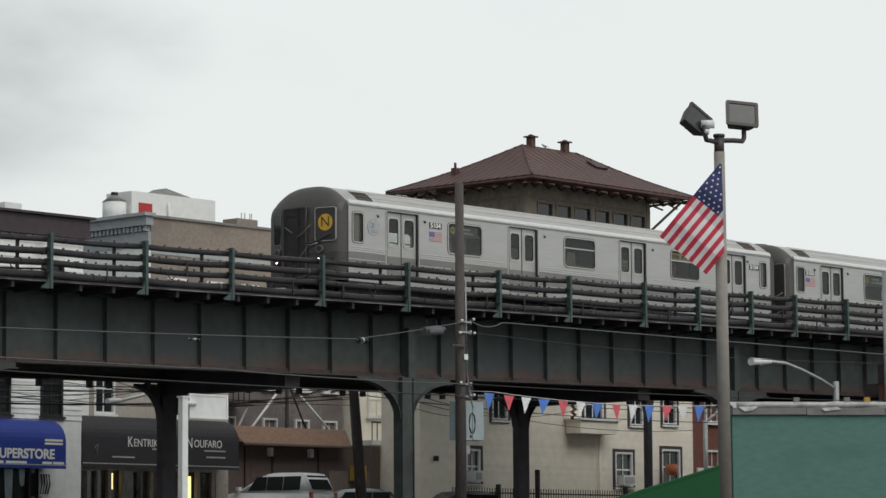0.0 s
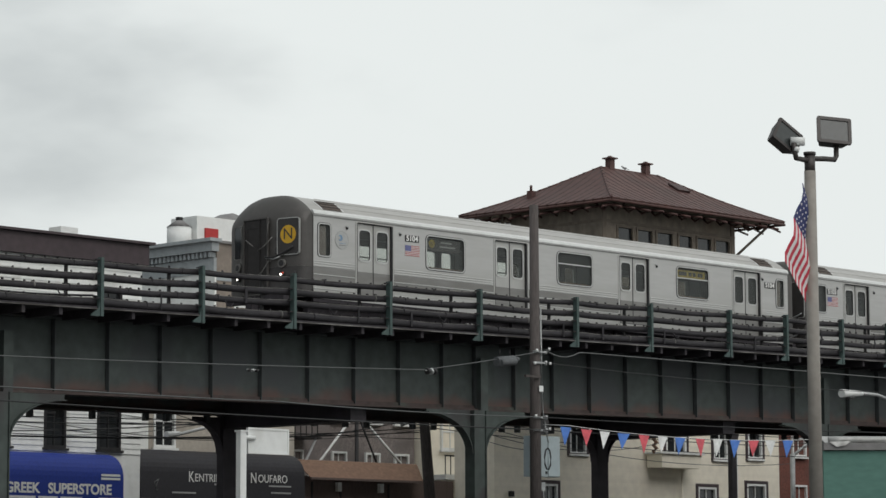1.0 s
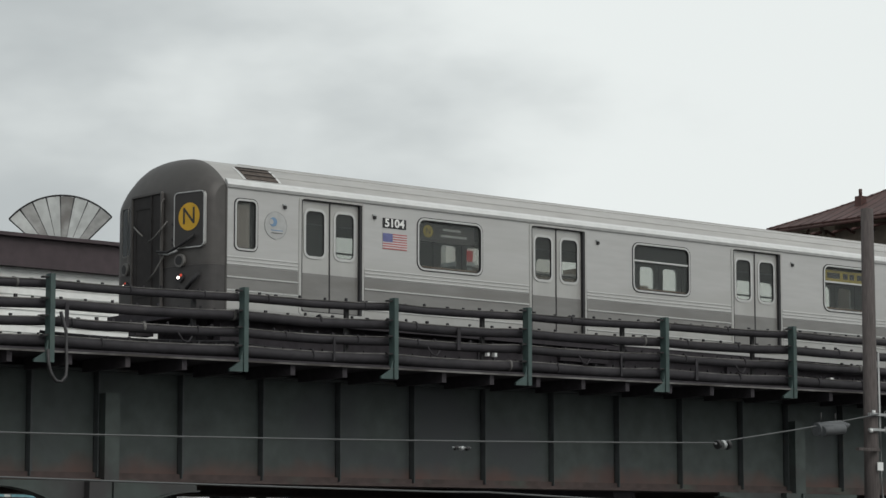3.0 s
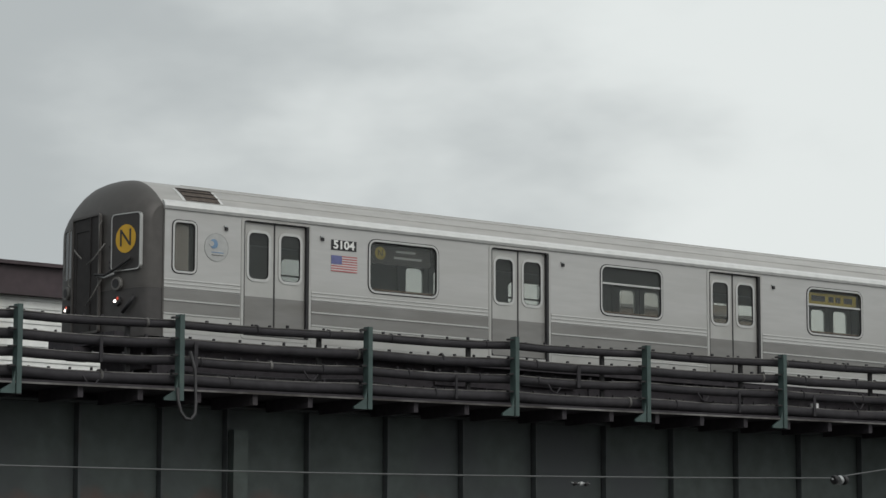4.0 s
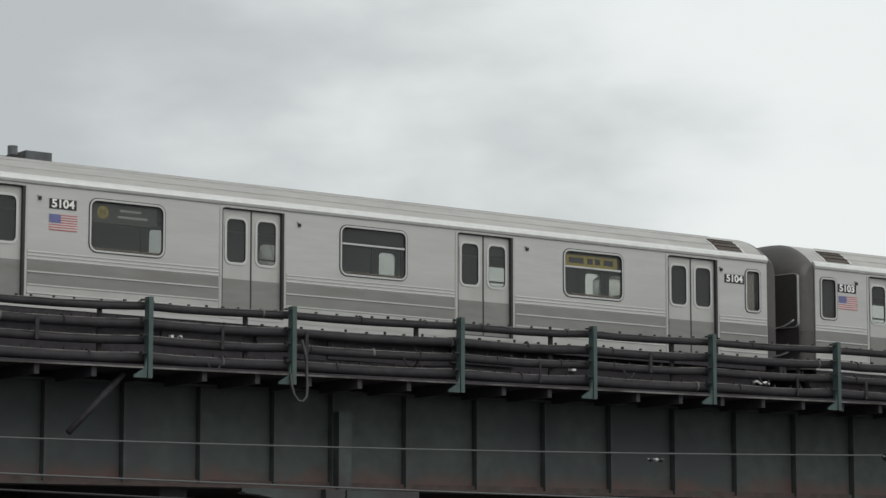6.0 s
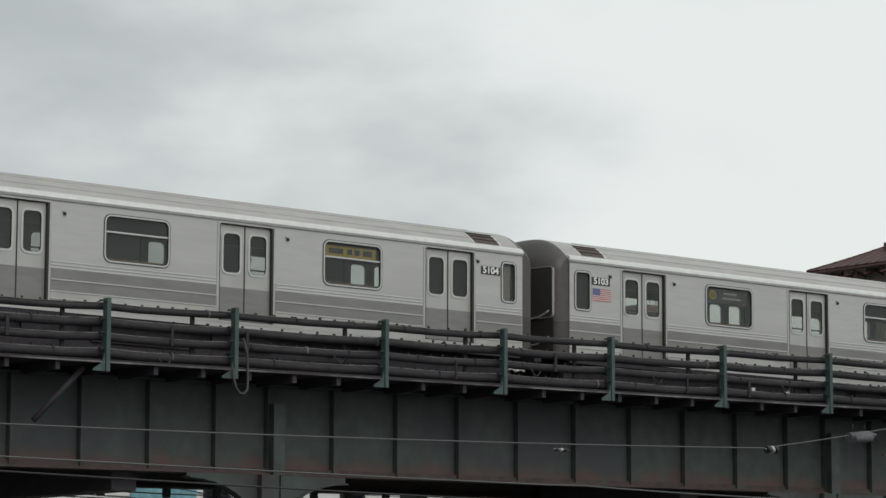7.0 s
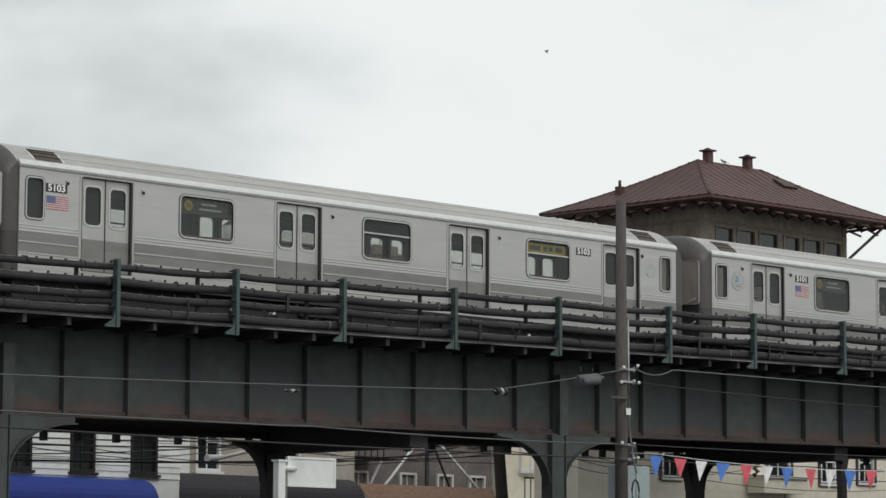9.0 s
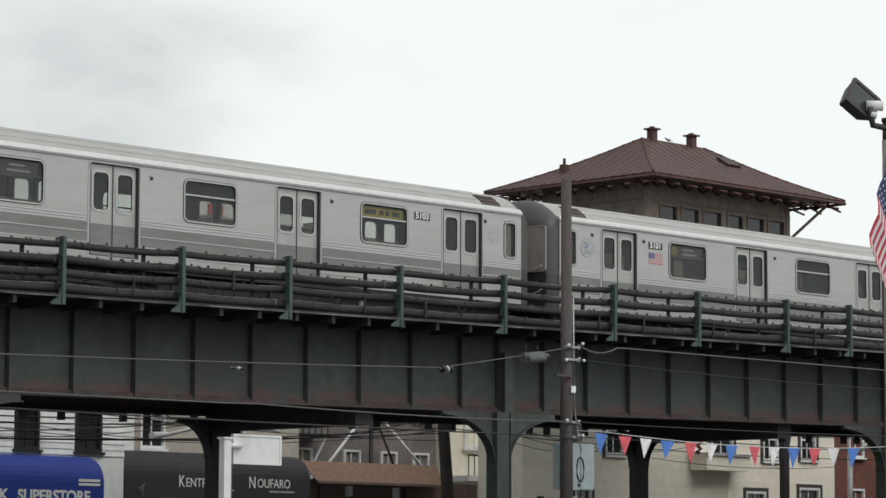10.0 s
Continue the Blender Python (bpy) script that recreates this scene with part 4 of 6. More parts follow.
# ---- signal tower ----
def build_tower():
    tw = thing("signal_tower", pose(0, 0, 0), "weathered signal cabin with a rust-red hipped metal roof", "signal tower")
    ex0, ex1, ey0, ey1, ez = 64.47, 74.05, 55.0, 62.1, 13.40
    rx0, rx1, ry, rz = 67.75, 70.8, 58.25, 15.10
    wx0, wx1, wy0, wy1, wz0 = 65.25, 72.5, 56.1, 60.3, 9.95
    holes = [(a, b, 11.2, 12.66) for a, b in ((66.06, 66.83), (67.1, 67.89), (68.15, 69.0), (69.35, 70.08), (70.37, 71.15), (71.4, 72.2))]
    for h in holes:
        fr = part("window", ring_xz(h[0] - 0.06, h[1] + 0.06, h[2] - 0.06, h[3] + 0.06, 0.01, 0.07, wy0 - 0.04, wy0 + 0.04), TOWER_TRIM, tw)
        part("pane", box(h[0], h[1], wy0 + 0.05, wy0 + 0.06, h[2], h[3]), WIN_DARK, fr)
        part("mullion", box(h[0], h[1], wy0 + 0.02, wy0 + 0.045, 11.95, 12.0), TOWER_TRIM, fr)
    part("wall", pierced(wx0, wx1, wz0, ez + 0.35, holes, wy0, wy0 + 0.15), TOWER_WALL, tw)
    part("wall", box(wx0, wx0 + 0.15, wy0 + 0.151, wy1 - 0.151, wz0, ez + 0.35), TOWER_WALL, tw)
    part("wall", box(wx1 - 0.15, wx1, wy0 + 0.151, wy1 - 0.151, wz0, ez + 0.35), TOWER_WALL, tw)
    part("wall", box(wx0, wx1, wy1 - 0.15, wy1, wz0, ez + 0.35), TOWER_WALL, tw)
    for z in (12.78, 11.0):
        part("wall_band", box(wx0 - 0.02, wx1 + 0.02, wy0 - 0.03, wy0 - 0.002, z, z + 0.09), TOWER_TRIM, tw)
        part("wall_band", box(wx0 - 0.03, wx0 - 0.002, wy0, wy1, z, z + 0.09), TOWER_TRIM, tw)
    for x in (wx0 + 0.1, wx1 - 0.1):
        part("corner_board", box(x - 0.1, x + 0.1, wy0 - 0.035, wy0 - 0.003, wz0, ez + 0.3), TOWER_TRIM, tw)
    # roof planes of separate tin strips with standing seams
    A, B, Cc, D = Vector((ex0, ey0, ez)), Vector((ex1, ey0, ez)), Vector((ex1, ey1, ez)), Vector((ex0, ey1, ez))
    R0, R1 = Vector((rx0, ry, rz)), Vector((rx1, ry, rz))
    for nm, quad in (("near", (A, B, R1, R0)), ("right", (B, Cc, R1, R1)), ("far", (Cc, D, R0, R1)), ("left", (D, A, R0, R0))):
        e0, e1, t1, t0 = quad
        along = (e1 - e0)
        n = max(4, round(along.length / 0.42))
        up = ((t0 + t1) / 2 - (e0 + e1) / 2)
        nor = along.cross(up).normalized()
        bm = bmesh.new()

        def curve_pt(e, t, f):
            p = e.lerp(t, f)
            p.z += -0.10 * math.sin(math.pi * f)
            return p
        rows = 8
        g = [[bm.verts.new(curve_pt(e0.lerp(e1, i / n), t0.lerp(t1, i / n), j / rows)) for j in range(rows + 1)] for i in range(n + 1)]
        for i in range(n):
            for j in range(rows):
                f = [g[i][j], g[i + 1][j], g[i + 1][j + 1], g[i][j + 1]]
                bm.faces.new(f)
        bmesh.ops.remove_doubles(bm, verts=bm.verts, dist=0.001)
        bmesh.ops.solidify(bm, geom=bm.faces[:], thickness=-0.04)
        roof = part("roof_plane", bm, ROOF_TIN, tw, "rust-red standing-seam tin")
        mid = (t0 + t1) / 2
        for i in range(n + 1):
            s = e0.lerp(e1, i / n)
            # seams run straight up the slope until they meet the hip or ridge
            d = up - along.normalized() * up.dot(along.normalized())
            x = (s - e0).dot(along.normalized())
            L = along.length
            lo, hi = (t0 - e0).dot(along.normalized()), (t1 - e0).dot(along.normalized())
            f = 1.0 if lo <= x <= hi else (x / lo if x < lo else (L - x) / (L - hi))
            if f < 0.06:
                continue
            pts = []
            for j in range(7):
                ff = f * j / 6
                p = s + d * ff
                p.z += -0.10 * math.sin(math.pi * ff) + 0.014
                pts.append(p)
            part("seam", cable(pts, 0.045, 5), ROOF_SEAM, roof)
        fas = [e0, e1]
        part("fascia", cable([e0 + Vector((0, 0, -0.06)), e0.lerp(e1, 0.5) + Vector((0, 0, -0.06)), e1 + Vector((0, 0, -0.06))], 0.05, 6), ROOF_TIN, roof)
        inward = (Vector((ry * 0 + (ex0 + ex1) / 2, (ey0 + ey1) / 2, ez)) - (e0 + e1) / 2).normalized()
        k = 0.35
        while k < along.length - 0.2:
            p = e0 + along.normalized() * k + inward * 0.02 + Vector((0, 0, -0.12))
            part("rafter_tail", cable([p - inward * (0.10 + 0.14 * random.random()) + Vector((0, 0, -0.13 - 0.06 * random.random())), p + inward * 0.45 + Vector((0, 0, -0.02)), p + inward * 0.75 + Vector((0, 0, -0.12)), p + inward * 1.0 + Vector((0, 0, 0.1))], 0.04, 4), ROOF_TIN, roof)
            k += 0.72
    for e, t in ((A, R0), (B, R1), (Cc, R1), (D, R0)):
        pts = []
        for j in range(9):
            p = e.lerp(t, j / 8)
            p.z += -0.10 * math.sin(math.pi * j / 8) + 0.03
            pts.append(p)
        hip = part("hip_cap", cable(pts, 0.05, 6), ROOF_TIN, tw)
        for j in range(13):
            f = (j + 0.5 + 0.2 * math.sin(j * 3.1)) / 13
            p = e.lerp(t, f) + Vector((0, 0, -0.10 * math.sin(math.pi * f) + 0.03))
            step = (t - e).normalized() * 0.09
            part("hip_knob", rod(p - step, p + step, 0.058, 6, 0.04), ROOF_SEAM, hip)
    part("ridge_cap", rod(R0, R1, 0.06), ROOF_TIN, tw)
    part("soffit", box(ex0 + 0.12, ex1 - 0.12, ey0 + 0.12, ey1 - 0.12, ez + 0.02, ez + 0.05), TOWER_WALL, tw)
    for x in (68.22, 70.18):
        v = part("roof_vent", box(x - 0.12, x + 0.12, ry - 0.12, ry + 0.12, rz - 0.2, rz + 0.36), ROOF_TIN, tw)
        part("vent_cap", slab([(x - 0.2, ry - 0.2, rz + 0.36), (x + 0.2, ry - 0.2, rz + 0.36), (x + 0.2, ry + 0.2, rz + 0.36), (x - 0.2, ry + 0.2, rz + 0.36)], (0, 0, 0.05)), ROOF_TIN, v)
        part("vent_top", rod((x, ry, rz + 0.41), (x, ry, rz + 0.48), 0.16, 4, 0.05), ROOF_TIN, v)
    part("skylight", slab([(70.5, 57.0, 14.42), (71.15, 57.0, 14.42), (71.15, 57.5, 14.72), (70.5, 57.5, 14.72)], (0, -0.03, 0.05)), ROOF_SEAM, tw)
    part("stub_vent", box(65.59, 65.81, 59.64, 59.86, 13.6, 14.22), ROOF_TIN, tw)
    part("stub_pin", rod((65.7, 59.75, 14.22), (65.7, 59.75, 14.42), 0.05), ROOF_TIN, tw)
    part("eave_brace", rod((wx1, wy0 - 0.05, 12.15), (ex1 - 0.25, ey0 + 0.5, ez - 0.05), 0.05), TOWER_TRIM, tw)
    part("eave_brace", rod((wx0, wy1, 12.15), (ex0 + 0.25, wy1, ez - 0.05), 0.05), TOWER_TRIM, tw)
    # unseen underside, raised on added stilts so light reaches the house behind
    part("platform", box(64.9, 72.9, 55.8, 60.6, 9.8, 9.945), GIRDER, tw)
    for x in (65.4, 67.7, 70.0, 72.3):
        part("added_stilt", box(x - 0.1, x + 0.1, 55.95, 56.15, 7.49 + rise(x), 9.8), GIRDER, tw)
        part("added_stilt_brace", rod((x, 56.1, 8.3), (x, 60.2, 9.78), 0.07, 8), GIRDER, tw)
    return tw


build_tower()


# ---- utility pole and cables ----
PX, PY = 49.98, 45.45


def build_pole():
    up = thing("utility_pole", pose(PX, PY, 0), "weathered brown wooden utility pole with conduit and cable fittings", "utility pole")
    part("shaft", rod((0, 0, GZ - 0.3), (0, 0, 10.85), 0.17, 14, 0.125), WOOD_POLE, up)
    part("conduit", cable([(0.42, -0.1, 4.3), (0.33, -0.1, 4.6), (0.2, -0.09, 5.2), (0.18, -0.08, 6.6), (0.17, -0.07, 8.0)], 0.02, 8), GALV, up)
    part("white_tag", box(-0.06, 0.1, -0.215, -0.20, 5.68, 5.84), WHITE_PAINT, up)
    for z in (6.75, 6.45, 4.95, 4.6):
        part("cable_clamp", box(-0.24, 0.26, -0.2, -0.14, z, z + 0.05), GALV, up)
        part("insulator", rod((0.26, -0.17, z - 0.03), (0.26, -0.17, z + 0.09), 0.04), GALV, up)
    for x, z in ((-0.2, 6.80), (0.3, 6.86), (-0.28, 6.44), (0.34, 6.46), (-0.26, 5.0), (0.3, 4.66)):
        part("porcelain_knob", rod((x, -0.26, z - 0.03), (x, -0.26, z + 0.04), 0.036, 10), WHITE_PAINT, up)
    part("spare_crossarm", box(-0.62, 0.0, -0.24, -0.16, 6.05, 6.11), WOOD_POLE, up)
    c = part("cabinet", box(0.12, 1.2, 0.2, 0.55, 3.38, 4.5), GREY_BOX, up, "pale blue-grey metal cabinet")
    part("cabinet_door", box(0.72, 1.19, 0.17, 0.198, 3.40, 4.48), GREY_BOX, c)
    part("latch", box(0.62, 0.68, 0.175, 0.198, 3.46, 3.53), BLACK, c)
    part("bracket", box(-0.05, 0.3, 0.1, 0.199, 3.6, 3.68), GALV, c)
    part("bracket", box(-0.05, 0.3, 0.1, 0.199, 4.2, 4.28), GALV, c)
    part("cable_coil", cable([(0.33 + 0.13 * math.sin(a * 0.7), -0.15, 3.85 + 0.3 * math.cos(a * 0.7)) for a in range(10)], 0.022, 6), WIRE, up)
    part("upper_box", box(0.2, 0.72, 0.15, 0.4, 4.55, 4.95), IRON, up)
    part("guard", box(0.22, 0.5, 0.1, 0.2, 2.98, 3.22), GALV, up)
    return up


build_pole()


def hang(name, points, r, material, label):
    return solid(name, cable(points, r, 6), material, label, "cable", "overhead cables")


def build_cables():
    p = lambda z, dx=0.0: (PX + dx, PY - 0.2, z)
    hang("overhead_cable", sag((18.0, 45.3, 5.45), (45.6, 45.35, 6.05), 0.12) + sag((46.2, 45.35, 6.15), p(6.78), 0.02, 5), 0.016, WIRE_GREY, "thin grey overhead cable along the viaduct")
    hang("overhead_cable", sag(p(6.84, 0.2), (51.6, 45.25, 6.84), 0.16, 8) + sag((51.8, 45.25, 6.85), (95, 45.2, 6.95), 0.0, 6), 0.02, WIRE_GREY, "thin grey overhead cable along the viaduct")
    hang("overhead_cable", sag(p(6.48, 0.2), (75, 45.25, 6.75), 0.25), 0.012, WIRE, "thin black service wire")
    hang("overhead_cable", sag((20.0, 45.3, 4.95), (39, 45.35, 4.95), 0.03, 6) + sag((40, 45.3, 4.97), p(4.98), 0.06, 8), 0.018, WIRE_GREY, "weathered telephone cable under the girder")
    hang("overhead_cable", sag((20.0, 45.1, 4.72), p(4.63), 0.10), 0.02, WIRE, "black telephone cable under the girder")
    hang("overhead_cable", sag(p(4.98, 0.1), (72, 45.2, 5.3), 0.08), 0.016, WIRE, "black telephone cable under the girder")
    hang("overhead_cable", sag(p(4.63, 0.1), (72, 45.2, 4.9), 0.1), 0.014, WIRE, "black telephone cable under the girder")
    for k in range(6):
        z = 5.35 - 0.17 * k + 0.1 * random.random()
        hang("street_cable", sag((30, 58.4 + 0.3 * k, z + 0.35), (58.7, 58.1, z + 0.9), 0.3 + 0.3 * random.random()), 0.018, WIRE, "black street cable sagging below the viaduct")
        if k % 2 == 0:
            hang("street_cable", sag((58.7, 58.1, z + 0.9), (92, 58.6, z + 1.1), 0.45), 0.016, WIRE, "black street cable sagging below the viaduct")
    hang("street_cable", sag((30, 59, 5.0), (52, 61.5, 5.6), 0.4), 0.02, WIRE, "black street cable sagging below the viaduct")
    for x0, y0, z0, x1, z1, drop in ((34, 57.2, 5.1, 58.6, 6.3, 0.5), (36, 57.8, 5.6, 58.6, 5.5, 0.75), (40, 58.6, 6.0, 58.7, 5.2, 0.3), (38, 57.4, 4.9, 52.0, 5.7, 0.45), (44, 59.2, 5.2, 58.6, 5.9, 0.6), (46, 57.6, 5.9, 58.6, 6.1, 0.95)):
        hang("drop_wire", sag((x0, y0, z0), (x1, 58.1 if x1 > 55 else 60.0, z1), drop), 0.012, WIRE, "thin black service wire looping to the street pole")
    for x1, z1, drop in ((70, 5.4, 0.5), (76, 5.9, 0.8), (84, 5.3, 0.7)):
        hang("drop_wire", sag((58.6, 58.1, 6.2), (x1, 62.2, z1), drop), 0.012, WIRE, "thin black service wire looping to the street pole")
    # splice case and insulators on the upper cable
    sp = thing("splice_case", pose(48.6, 45.3, 6.44), "grey metal cable splice case strung beside the pole", "splice case")
    part("case", rod((-0.34, 0, -0.03), (0.34, 0, 0.05), 0.13, 14), CASE_GREY, sp)
    part("case", rod((-0.3, -0.12, -0.07), (0.28, -0.12, 0.0), 0.10, 14), CASE_GREY, sp)
    part("end_cone", rod((0.34, 0, 0.05), (0.6, 0, 0.1), 0.13, 12, 0.02), CASE_GREY, sp)
    part("hanger", rod((-0.2, 0, 0.1), (-0.2, 0, 0.3), 0.012), IRON, sp)
    part("hanger", rod((0.2, 0, 0.1), (0.2, 0, 0.3), 0.012), IRON, sp)
    for x, z in ((45.75, 6.03), (39.4, 5.72)):
        ins = thing("line_insulator", pose(x, 45.33, z), "small dark disc insulators on the cable", "insulator", "cable insulators")
        for k in range(3):
            part("disc", rod((0.13 * k - 0.16, 0, -0.02), (0.13 * k - 0.09, 0, 0.0), 0.085 if x > 45 else 0.035, 12), IRON if k != 1 else GALV, ins)
        part("pin", rod((-0.2, 0, 0), (0.2, 0, 0), 0.015), GALV, ins)


build_cables()


# ---- flood-light mast with flag ----
FX, FY = 47.42, 34.1


def build_mast():
    ms = thing("floodlight_mast", pose(FX, FY, 0), "tan-painted steel mast with two bronze floodlights", "lamp post")
    part("shaft", rod((0.02, 0, ground_height(FX, FY) - 0.2), (0, 0, 10.36), 0.17, 18, 0.14), POLE_PAINT, ms)
    part("sleeve", rod((0, 0, 10.3), (0, 0, 10.75), 0.13, 14), LAMP_BROWN, ms)
    part("sleeve_cap", rod((0, 0, 10.75), (0, 0, 10.82), 0.15, 14), LAMP_BROWN, ms)
    part("arm", cable([(0, 0, 10.6), (-0.35, 0.02, 10.62), (-0.5, 0.03, 10.62), (-0.55, 0.03, 10.75), (-0.6, 0.03, 11.0)], 0.065, 8), LAMP_BROWN, ms)
    part("arm", cable([(0, 0, 10.66), (0.6, -0.02, 10.72), (0.98, -0.03, 10.74), (1.05, -0.03, 10.84), (1.05, -0.03, 11.1)], 0.065, 8), LAMP_BROWN, ms)

    def head(m, visor):
        bm = slab(round_to3(round_rect(-0.46, 0.46, -0.37, 0.37, 0.06), 0.0), (0, 0.42, 0))
        for v in bm.verts:
            if v.co.y > 0.1:
                v.co.x *= 0.72
                v.co.z *= 0.72
        h = part("floodlight", bm, LAMP_BROWN, ms, "bronze floodlight head")
        h.matrix_basis = m
        part("lens", slab(round_to3(round_rect(-0.38, 0.38, -0.29, 0.29, 0.03), -0.02), (0, 0.015, 0)), LAMP_GLASS, h)
        part("bezel", ring_xz(-0.48, 0.48, -0.39, 0.39, 0.06, 0.09, -0.045, 0.02), LAMP_BROWN, h)
        if visor:
            part("sensor_housing", rod((0.12, -0.06, -0.12), (0.42, -0.3, 0.02), 0.13, 14), WHITE_PAINT, h, "white cylindrical sensor")
            part("sensor_tip", rod((0.30, -0.12, -0.30), (0.42, -0.2, -0.28), 0.09, 12), WHITE_PAINT, h)
    head(pose(-0.62, 0.2, 11.16, 0, 0, -46) @ pose(0, 0, 0, 0, 36, 0) @ pose(0, 0, 0, -28, 0, 24) @ Matrix.Diagonal((0.84, 0.84, 0.8, 1)), True)
    head(pose(0.95, -0.05, 11.45, 0, 0, -40) @ pose(0, 0, 0, -22, 5, 0) @ Matrix.Diagonal((0.9, 0.9, 0.95, 1)), False)
    return ms


def round_to3(pts, y):
    return [(x, y, z) for x, z in pts]


build_mast()

STRIPS, FLAG_H, FLAG_W = 9, 1.55, 2.5


def build_flag():
    """The flag in upright rigid strips, from the mast outwards."""
    fl = thing("flag", pose(FX - 0.14, FY - 0.12, 10.04, 0, 0, -46), "red, white and blue striped national flag hung from the mast", "flag")
    w, out = FLAG_W / STRIPS, []
    for k in range(STRIPS):
        piv = new("flag_strip")
        piv.parent = fl
        out.append(piv)
        lo0, lo1 = 0.84 * k * w + 0.06, 0.84 * (k + 1) * w + 0.06   # gathered where it is tied to the mast

        def trimmed(z0, z1):
            """Outline of a stripe's piece in this strip, cut along the gathered edge."""
            pts = [(0, z1), (-w - 0.004, z1), (-w - 0.004, z0), (0, z0)]
            out_pts = []
            side = lambda p: p[1] + lo0 + (lo1 - lo0) * (-p[0] / w)
            for p, q in zip(pts, pts[1:] + pts[:1]):
                a, b = side(p), side(q)
                if a >= 0:
                    out_pts.append(p)
                if a * b < 0:
                    f = a / (a - b)
                    out_pts.append((p[0] + (q[0] - p[0]) * f, p[1] + (q[1] - p[1]) * f))
            return [(x, -0.006, z) for x, z in out_pts]
        for s in range(13):
            blue = k < 4 and s < 7
            if blue and s > 0:
                continue
            z1, z0 = -FLAG_H * s / 13, -FLAG_H * (7 if blue else s + 1) / 13
            outline = trimmed(z0, z1)
            if len(outline) < 3:
                continue
            ob = part("canton" if blue else "stripe", slab(outline, (0, 0.012, 0)), FLAG_BLUE if blue else (FLAG_WHITE if s % 2 else FLAG_RED), piv)
            for r in range(5 if blue else 0):
                for q in range(2):
                    zs, xs = z1 - 0.07 - 0.155 * r - 0.075 * q, -w * (0.28 + 0.46 * q)
                    if zs > -(lo0 + (lo1 - lo0) * (-xs / w)) + 0.03:
                        part("star", rod((xs, -0.012, zs), (xs, -0.0065, zs), 0.03, 5), FLAG_WHITE, ob)
    return fl, out


FLAG, FLAG_STRIPS = build_flag()


# ---- right foreground: teal shed, green canopy, street lamp ----
def build_right():
    sh = thing("teal_shed", pose(55.75, 40.0, 0, 0, 0, -43), "low building with a teal painted wall and grey weathered coping", "building", kind="structure")
    part("wall", box(0, 16, 0, 0.25, -1.5, 4.06), GREEN_WALL, sh, "teal painted rendered wall")
    part("wall", slab([(0.02, 0.252, -1.5), (3.6, 9, -1.5), (3.6, 9, 4.06), (0.02, 0.252, 4.06)], (0.25, 0, 0)), GREEN_WALL, sh)
    x = 0.0
    while x < 15.5:
        L = 2.1 + 0.6 * random.random()
        part("coping", box(x, min(16, x + L - 0.02), -0.1, 0.35, 4.06 + 0.03 * random.random(), 4.27), COPING, sh)
        x += L
    bm = bmesh.new()
    for k in range(40):
        a = 0.05 + 0.4 * k
        b = a + 0.4
        vs = [bm.verts.new((q, y, z + 0.03 * noise.noise((q * 1.3, y, 3)))) for q, y, z in ((a, -0.02, 4.275), (b, -0.02, 4.275), (b, 0.9, 4.50), (a, 0.9, 4.50))]
        bm.faces.new(vs)
    bmesh.ops.remove_doubles(bm, verts=bm.verts, dist=0.002)
    bmesh.ops.solidify(bm, geom=bm.faces[:], thickness=0.02)
    part("roof_flashing", bm, FLASHING, sh, "pale crumpled roof flashing")
    roll = [(0.15 + 0.33 * k, 0.05 + 0.03 * noise.noise((k * 0.5, 1, 2)), 4.36 + 0.03 * noise.noise((k * 0.7, 4, 2))) for k in range(25)]
    part("flashing_roll", cable(roll, 0.085, 8), FLASHING, sh, "loose roll of pale bent flashing")
    part("torn_flap", slab([(0.15, -0.14, 4.30), (0.75, -0.14, 4.32), (0.6, -0.16, 4.2), (0.35, -0.17, 4.16)], (0, 0.02, 0)), FLASHING, sh)
    for q, w in ((2.6, 0.5), (4.8, 0.6), (6.9, 0.4)):
        part("bent_flap", slab([(q, -0.13, 4.26), (q + w, -0.13, 4.30), (q + w + 0.1, -0.15, 4.22), (q + 0.1, -0.15, 4.17)], (0, 0.02, 0)), FLASHING, sh)
    part("roof", slab([(0.6, 0.95, 4.3), (15.8, 0.95, 4.3), (15.8, 8.8, 4.3), (3.8, 8.8, 4.3)], (0, 0, 0.12)), COPING, sh)
    for q in (1.9, 3.4, 4.0):
        part("roof_debris", box(q, q + 0.16, 0.3, 0.45, 4.46, 4.6), YELLOW_BOX if q > 3.5 else COPING, sh)
    gc = thing("green_canopy", pose(45.75, 33.0, 0, 0, 0, -35), "bright green sloping canopy edge beside the mast", "canopy")
    part("canopy_sheet", slab([(0, 0, 2.15), (0, 0, 0.3), (-6.5, 0, 0.1), (-6.5, 0, 0.2)], (0, 0.12, 0)), GREEN_ROOF, gc)
    part("canopy_trim", slab([(0, -0.02, 2.15), (-6.5, -0.02, 0.2), (-6.5, -0.02, 0.26), (0, -0.02, 2.21)], (0, 0.16, 0)), GREEN_ROOF, gc)
    for q in (-0.2, -6.2):
        part("canopy_leg", box(q - 0.05, q + 0.05, 0.02, 0.1, -2.0, 0.32), GALV, gc)
    sl = thing("street_lamp", pose(71.1, 46.9, 0), "grey street lamp with a curved arm and pale cobra head", "street lamp")
    part("post", rod((0, 0, GZ - 0.1), (0, 0, 6.02), 0.11, 12), GALV, sl)
    part("arm", cable([(0, 0, 5.75), (-0.9, 0, 6.05), (-2.0, 0, 6.33), (-3.0, 0, 6.52), (-3.9, 0, 6.53)], 0.06, 8), GALV, sl)
    bm = rod((-3.85, 0, 6.53), (-4.95, 0, 6.48), 0.08, 12, 0.135)
